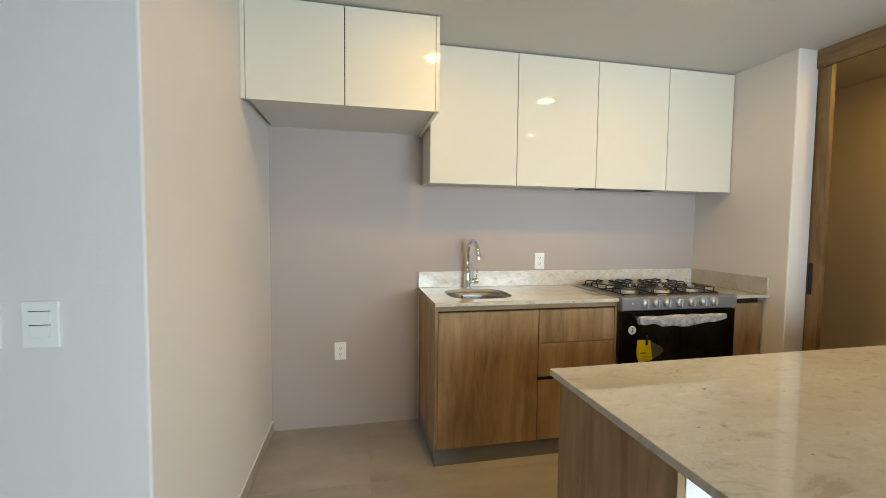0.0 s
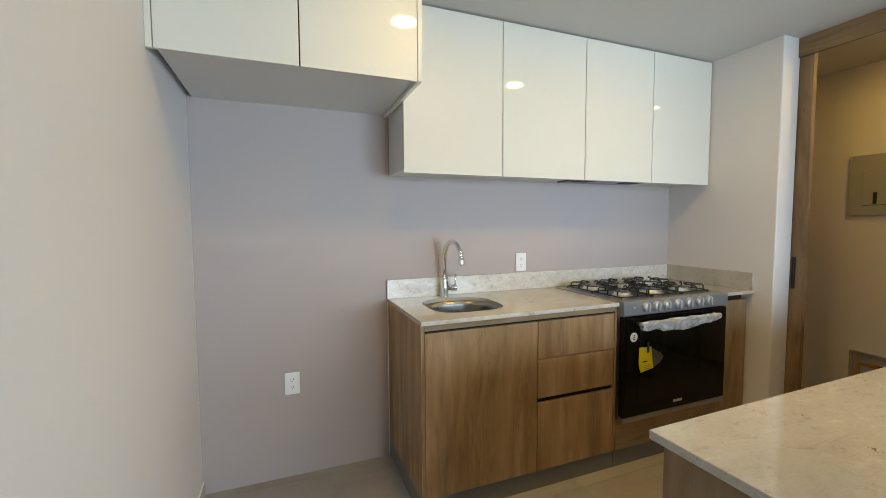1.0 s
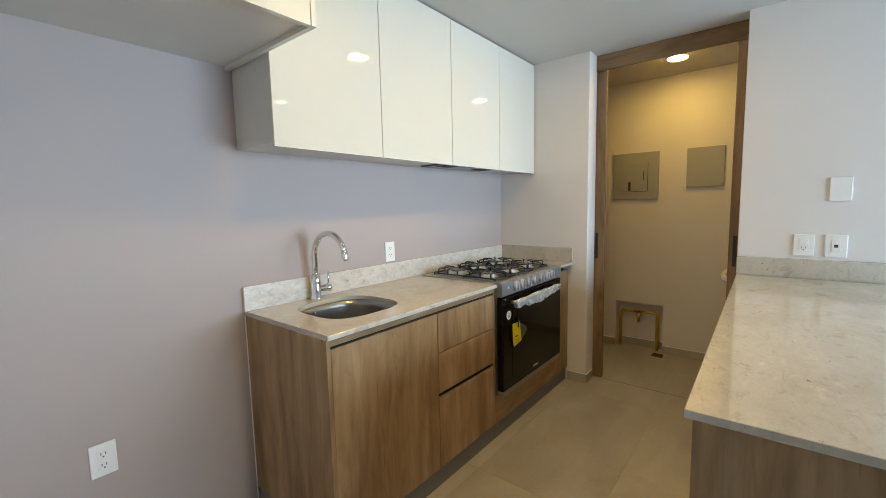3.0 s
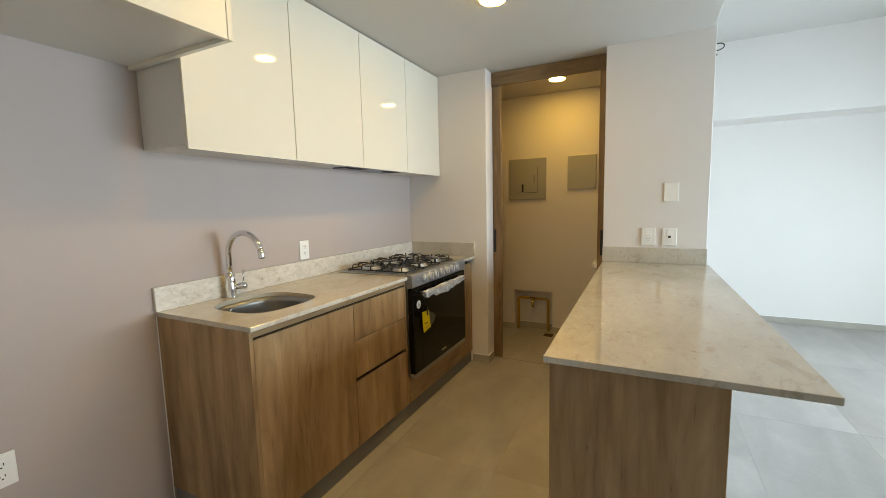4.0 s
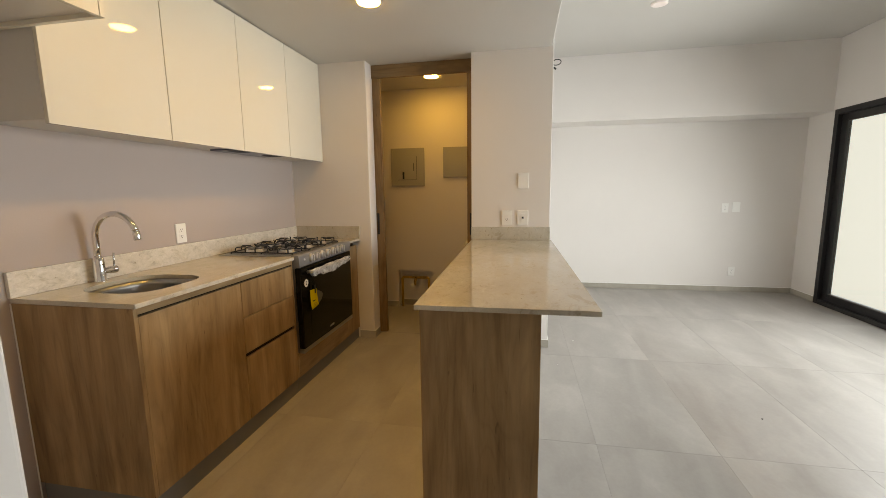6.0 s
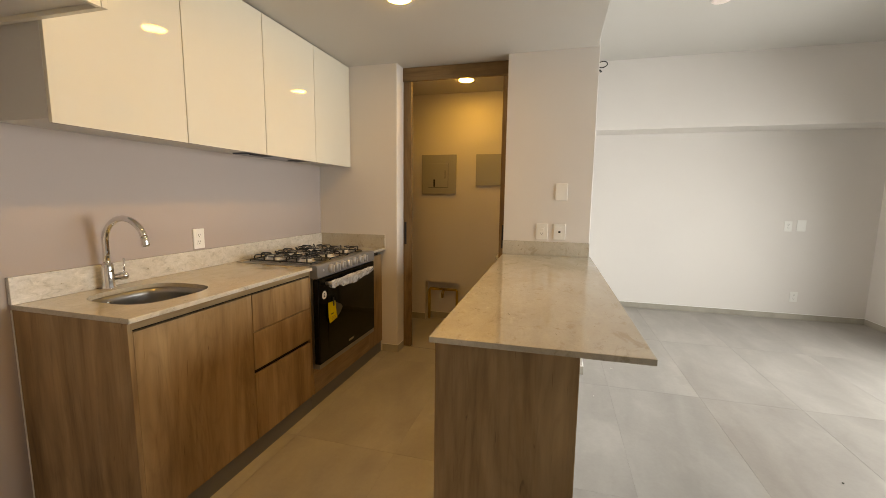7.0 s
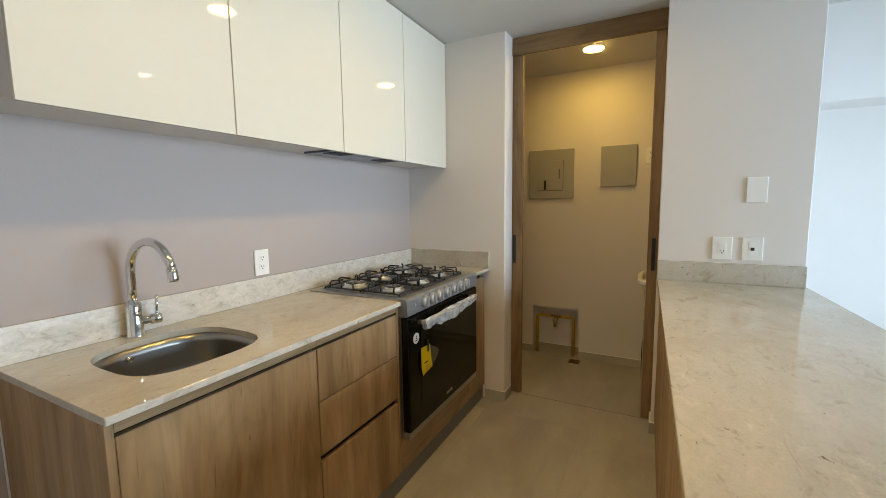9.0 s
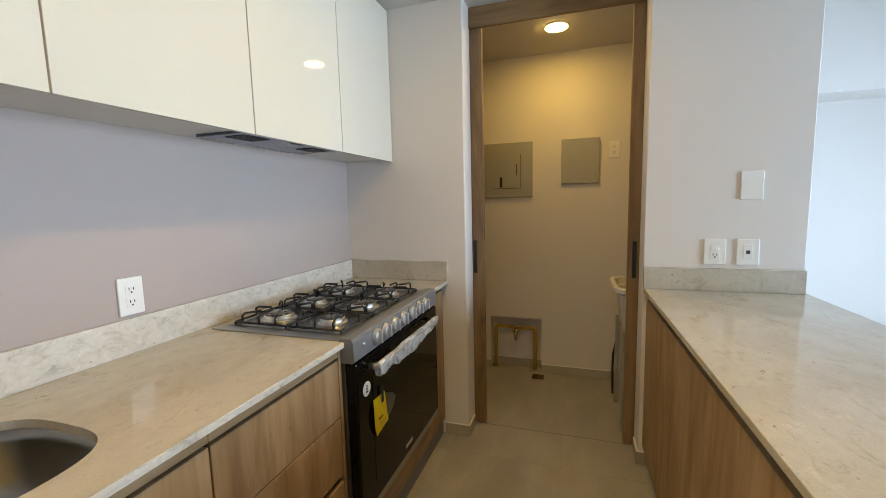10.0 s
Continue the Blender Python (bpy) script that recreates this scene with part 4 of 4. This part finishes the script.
duplex = wall_plate("wall_socket", "white duplex power socket on the mauve wall above the worktop", "duplex")
duplex.matrix_basis = pose(1.407, NORTH, 1.113, 0, 0, 0)
placed(duplex, -0.012, NORTH, 0.515, 0, "white duplex power socket low in the refrigerator niche")
placed(duplex, LAUNDRY_E, 1.278, 1.732, -90, "white duplex power socket beside the grey panels")
placed(duplex, LIVING_E, -1.90, 0.27, -90, "white power socket low on the living room wall")
placed(duplex, LIVING_E, -1.766, 1.09, -90, "white socket plate on the living room wall")
gfci = wall_plate("wall_socket", "white protected power socket above the island upstand", "gfci", 0.088, 0.12)
gfci.matrix_basis = pose(EAST, 0.913, 1.121, 0, 0, -90)
jack = wall_plate("wall_socket", "white data socket above the island upstand", "jack", 0.088, 0.12)
jack.matrix_basis = pose(EAST, 0.782, 1.121, 0, 0, -90)
blank = wall_plate("wall_switch", "white blank wall plate above the island sockets", "blank", 0.088, 0.128)
blank.matrix_basis = pose(EAST, 0.780, 1.425, 0, 0, -90)
placed(blank, LIVING_E, -1.893, 1.10, -90, "white blank plate on the living room wall")
rock = wall_plate("wall_switch", "white double rocker light switch on the wall corner", "rockers", 0.082, 0.12)
rock.matrix_basis = pose(-0.688, PIER, 1.092, 0, 0, 0)
placed(rock, -0.815, PIER, 1.092, 0)

# ---- laundry ----
def panel_box(name, y0, y1, z0, z1, label):
    ob = thing(name, (LAUNDRY_E, (y0 + y1) / 2, (z0 + z1) / 2), label, "electrical panel")
    part("cover", cuboid(LAUNDRY_E - 0.018, LAUNDRY_E - 0.0005, y0, y1, z0, z1, bevel=0.003), BOXGREY, ob)
    return ob


box_a = panel_box("breaker_panel", 1.857, 2.243, 1.408, 1.826, "grey steel breaker panel with a small hinged door")
dr = part("door", cuboid(LAUNDRY_E - 0.021, LAUNDRY_E - 0.0182, 1.948, 2.165, 1.48, 1.735, bevel=0.001, seg=1), BOXGREY, box_a)
part("gap", cuboid(LAUNDRY_E - 0.0195, LAUNDRY_E - 0.0181, 1.944, 1.948, 1.478, 1.735), BOXLINE, box_a)
part("gap", cuboid(LAUNDRY_E - 0.0195, LAUNDRY_E - 0.0181, 1.948, 2.165, 1.476, 1.480), BOXLINE, box_a)
part("latch", cuboid(LAUNDRY_E - 0.026, LAUNDRY_E - 0.0211, 2.088, 2.108, 1.486, 1.565, bevel=0.002), PRINT, dr, "dark latch")
part("slot", cuboid(LAUNDRY_E - 0.0225, LAUNDRY_E - 0.0211, 1.975, 1.982, 1.575, 1.66), BOXLINE, dr)
for y, z in ((1.88, 1.80), (2.222, 1.80), (1.88, 1.43), (2.222, 1.43)):
    part("screw", turned_shape(bmesh.new(), [(0.006, 0), (0.005, -0.003)], (LAUNDRY_E - 0.0182, y, z), "x", 10), BOXGREY, box_a)
box_b = panel_box("junction_panel", 1.377, 1.645, 1.497, 1.825, "plain grey steel cover plate on the laundry wall")
for y, z in ((1.395, 1.805), (1.628, 1.805), (1.395, 1.515), (1.628, 1.515)):
    part("screw", turned_shape(bmesh.new(), [(0.006, 0), (0.005, -0.003)], (LAUNDRY_E - 0.0182, y, z), "x", 10), BOXGREY, box_b)

pipe = thing("gas_pipe", (LAUNDRY_E + 0.03, 1.98, 0), "yellow painted gas pipe in the wall recess", "pipe")
px = LAUNDRY_E + 0.035
part("pipe_run", tube(bmesh.new(), [(px, 2.16, 0.0), (px, 2.16, 0.335), (px, 2.15, 0.35), (px, 1.85, 0.35), (px, 1.84, 0.335), (px, 1.84, 0.0)], 0.0145, 10), YELLOWPIPE, pipe, "", True)
tap = thing("laundry_tap", (px - 0.02, 1.985, 0.33), "small metal valve on the yellow pipe", "tap")
part("valve", tube(bmesh.new(), [(px - 0.017, 1.985, 0.35), (px - 0.05, 1.985, 0.345), (px - 0.07, 1.988, 0.32), (px - 0.072, 1.988, 0.27)], [0.014, 0.018, 0.017, 0.013], 10), BRASS, tap, "", True)
part("tap_lever", cuboid(px - 0.062, px - 0.044, 1.94, 2.03, 0.364, 0.374, bevel=0.002), BRASS, tap)
part("plastic_tag", cuboid(px - 0.078, px - 0.0765, 1.995, 2.03, 0.245, 0.325, bevel=0.0005, seg=1), PAPER, tap, "small white tag on the valve")
drain = thing("floor_drain", (3.66, 1.81, 0), "rusty brown square floor drain grate", "drain")
part("grate", cuboid(3.62, 3.70, 1.76, 1.85, 0.0005, 0.006, bevel=0.002), DRAIN, drain)
for k in range(4):
    part("bar", cuboid(3.628 + k * 0.02, 3.634 + k * 0.02, 1.768, 1.842, 0.0062, 0.009), DRAIN, drain)

wash = thing("laundry_tub", (3.2, 1.06, 0), "white laundry wash tub on a metal stand", "tub")
bm = bmesh.new()
rings = []
for k, z in ((0.78, 0.60), (0.84, 0.815), (0.98, 0.835), (1.0, 0.842), (1.0, 0.864), (0.98, 0.868), (0.90, 0.868), (0.885, 0.862), (0.78, 0.63), (0.72, 0.622)):
    ring = []
    for i in range(32):
        t = 2 * math.pi * i / 32
        c, s = math.cos(t), math.sin(t)
        ring.append(bm.verts.new((3.205 + 0.235 * k * math.copysign(abs(c) ** 0.35, c), 1.06 + 0.262 * k * math.copysign(abs(s) ** 0.35, s), z)))
    rings.append(ring)
for a, b in zip(rings, rings[1:]):
    for i in range(32):
        bm.faces.new((a[i], a[(i + 1) % 32], b[(i + 1) % 32], b[i]))
bm.faces.new(rings[0][::-1]), bm.faces.new(rings[-1])
part("basin", bm, TUB, wash)
for x, y in ((3.02, 1.262), (3.40, 1.262), (3.02, 0.85), (3.40, 0.85)):
    part("leg", cuboid(x - 0.014, x + 0.014, y - 0.014, y + 0.014, 0.0, 0.61, bevel=0.002), BOXGREY, wash)
part("brace", cuboid(3.034, 3.386, 1.255, 1.269, 0.28, 0.30), BOXGREY, wash)
# dark tube added in place of the tub's black mesh stand
hose = thing("drain_hose", (3.5, 1.25, 0), "black tube that stands in for the tub's dark stand", "hose")
part("tube_run", tube(bmesh.new(), [(3.50, 1.275, 0.012), (3.50, 1.28, 0.2), (3.495, 1.278, 0.30), (3.46, 1.255, 0.45)], 0.008, 8), CABLE, hose, "", True)

structure("threshold", cuboid(2.886, 2.8905, JAMB_S + 0.01, JAMB_N - 0.01, 0.0002, 0.0012), PLINTH, "thin metal joint strip under the laundry doors", "threshold")


def crumb(x, y, size, mat, label):
    """A small fallen scrap on the tiles."""
    ob = thing("scrap", (x, y, 0), label, "scrap", "scraps on the floor")
    pts = [(x + size * (0.6 + 0.4 * math.sin(3 * k)) * math.cos(k * 0.9), y + size * (0.6 + 0.4 * math.cos(2 * k)) * math.sin(k * 0.9)) for k in range(7)]
    part("flake", prism(pts, 0.0004, 0.004), mat, ob)


crumb(2.91, 0.322, 0.014, PAPER, "small white plaster crumb on the living room tiles")
crumb(2.369, 0.501, 0.009, PAPER, "small white plaster crumb on the living room tiles")
crumb(1.78, -0.61, 0.009, PRINT, "small dark scrap on the living room tiles")

# ---- ceiling lights ----
def downlight(x, y, z, lens, label, group):
    ob = thing("ceiling_light", (x, y, z), label, "lamp", group)
    bm = bmesh.new()
    turned_shape(bm, [(0.074, 0.0), (0.074, -0.003), (0.071, -0.006), (0.067, -0.006)], (x, y, z - 0.0005), n=36)
    part("ring", bm, RING, ob, "", True)
    part("diffuser", turned_shape(bmesh.new(), [(0.0665, 0.0), (0.066, -0.003), (0.045, -0.006), (0.01, -0.007)], (x, y, z - 0.0068), n=36), lens, ob, "glowing round diffuser", True)


downlight(1.69, 1.69, KITCHEN_CEIL, LAMP_WARM, "round flush ceiling light, lit warm white", "kitchen downlights")
downlight(0.60, 1.71, KITCHEN_CEIL, LAMP_WARM, "round flush ceiling light, lit warm white", "kitchen downlights")
downlight(3.29, 1.665, LAUNDRY_CEIL, LAMP_AMBER, "round flush laundry ceiling light, lit amber", "laundry downlight")
downlight(3.34, -0.36, LIVING_CEIL, LAMP_LIVING, "round flush living room ceiling light", "living room downlights")
downlight(2.98, -1.57, LIVING_CEIL, LAMP_LIT, "round flush living room ceiling light, lit", "living room downlights")

loop = thing("wall_cable", (3.1, COLUMN_S, 2.44), "short looped black cable sticking out of the wall", "cable")
pts = [(3.1, COLUMN_S + 0.0, 2.42)] + [(3.1 + 0.012 * math.sin(k), 0.510 - 0.037 * math.cos(k * 0.95 + 2.6), 2.443 + 0.021 * math.sin(k * 0.95 + 2.6)) for k in [i * 0.42 for i in range(16)]]
part("loop", tube(bmesh.new(), pts, 0.004, 6), CABLE, loop, "", True)
part("tail", tube(bmesh.new(), [(3.1, COLUMN_S, 2.40), (3.1, 0.525, 2.398), (3.1, 0.515, 2.385)], 0.008, 6), CABLE, loop, "", True)

# ---- floor tiles ----
rows_y = [0.385 + 0.605 * k for k in range(-5, 5)]
cols_x = [1.37 + 1.2 * k for k in range(-4, 4)]
shared = {}
for x in cols_x:
    for y in rows_y:
        x0, x1 = max(x, FAR_W), min(x + 1.2, LIVING_E)
        y0, y1 = max(y, SOUTH), min(y + 0.605, NORTH)
        if x1 <= WEST:
            y1 = min(y1, PIER + 0.1)
        elif y0 >= 1.0:
            x0 = max(x0, WEST - 0.1)
        if x1 > 4.0 and y0 >= 0.3:
            x1, y1 = (3.86, y1) if y0 >= 0.9 else (x1, min(y1, COLUMN_S + 0.1))
        if x1 - x0 < 0.02 or y1 - y0 < 0.02:
            continue
        key = (round(x1 - x0, 3), round(y1 - y0, 3))
        if key not in shared:
            w, d = key[0] / 2 - 0.0005, key[1] / 2 - 0.0005
            shared[key] = finish("tile", cuboid(-w, w, -d, d, -0.008, 0.0, bevel=0.0003, seg=1), TILE)
        ob = new("tile", shared[key])
        ob.matrix_basis = pose((x0 + x1) / 2, (y0 + y1) / 2, 0)
        ob.parent = floor
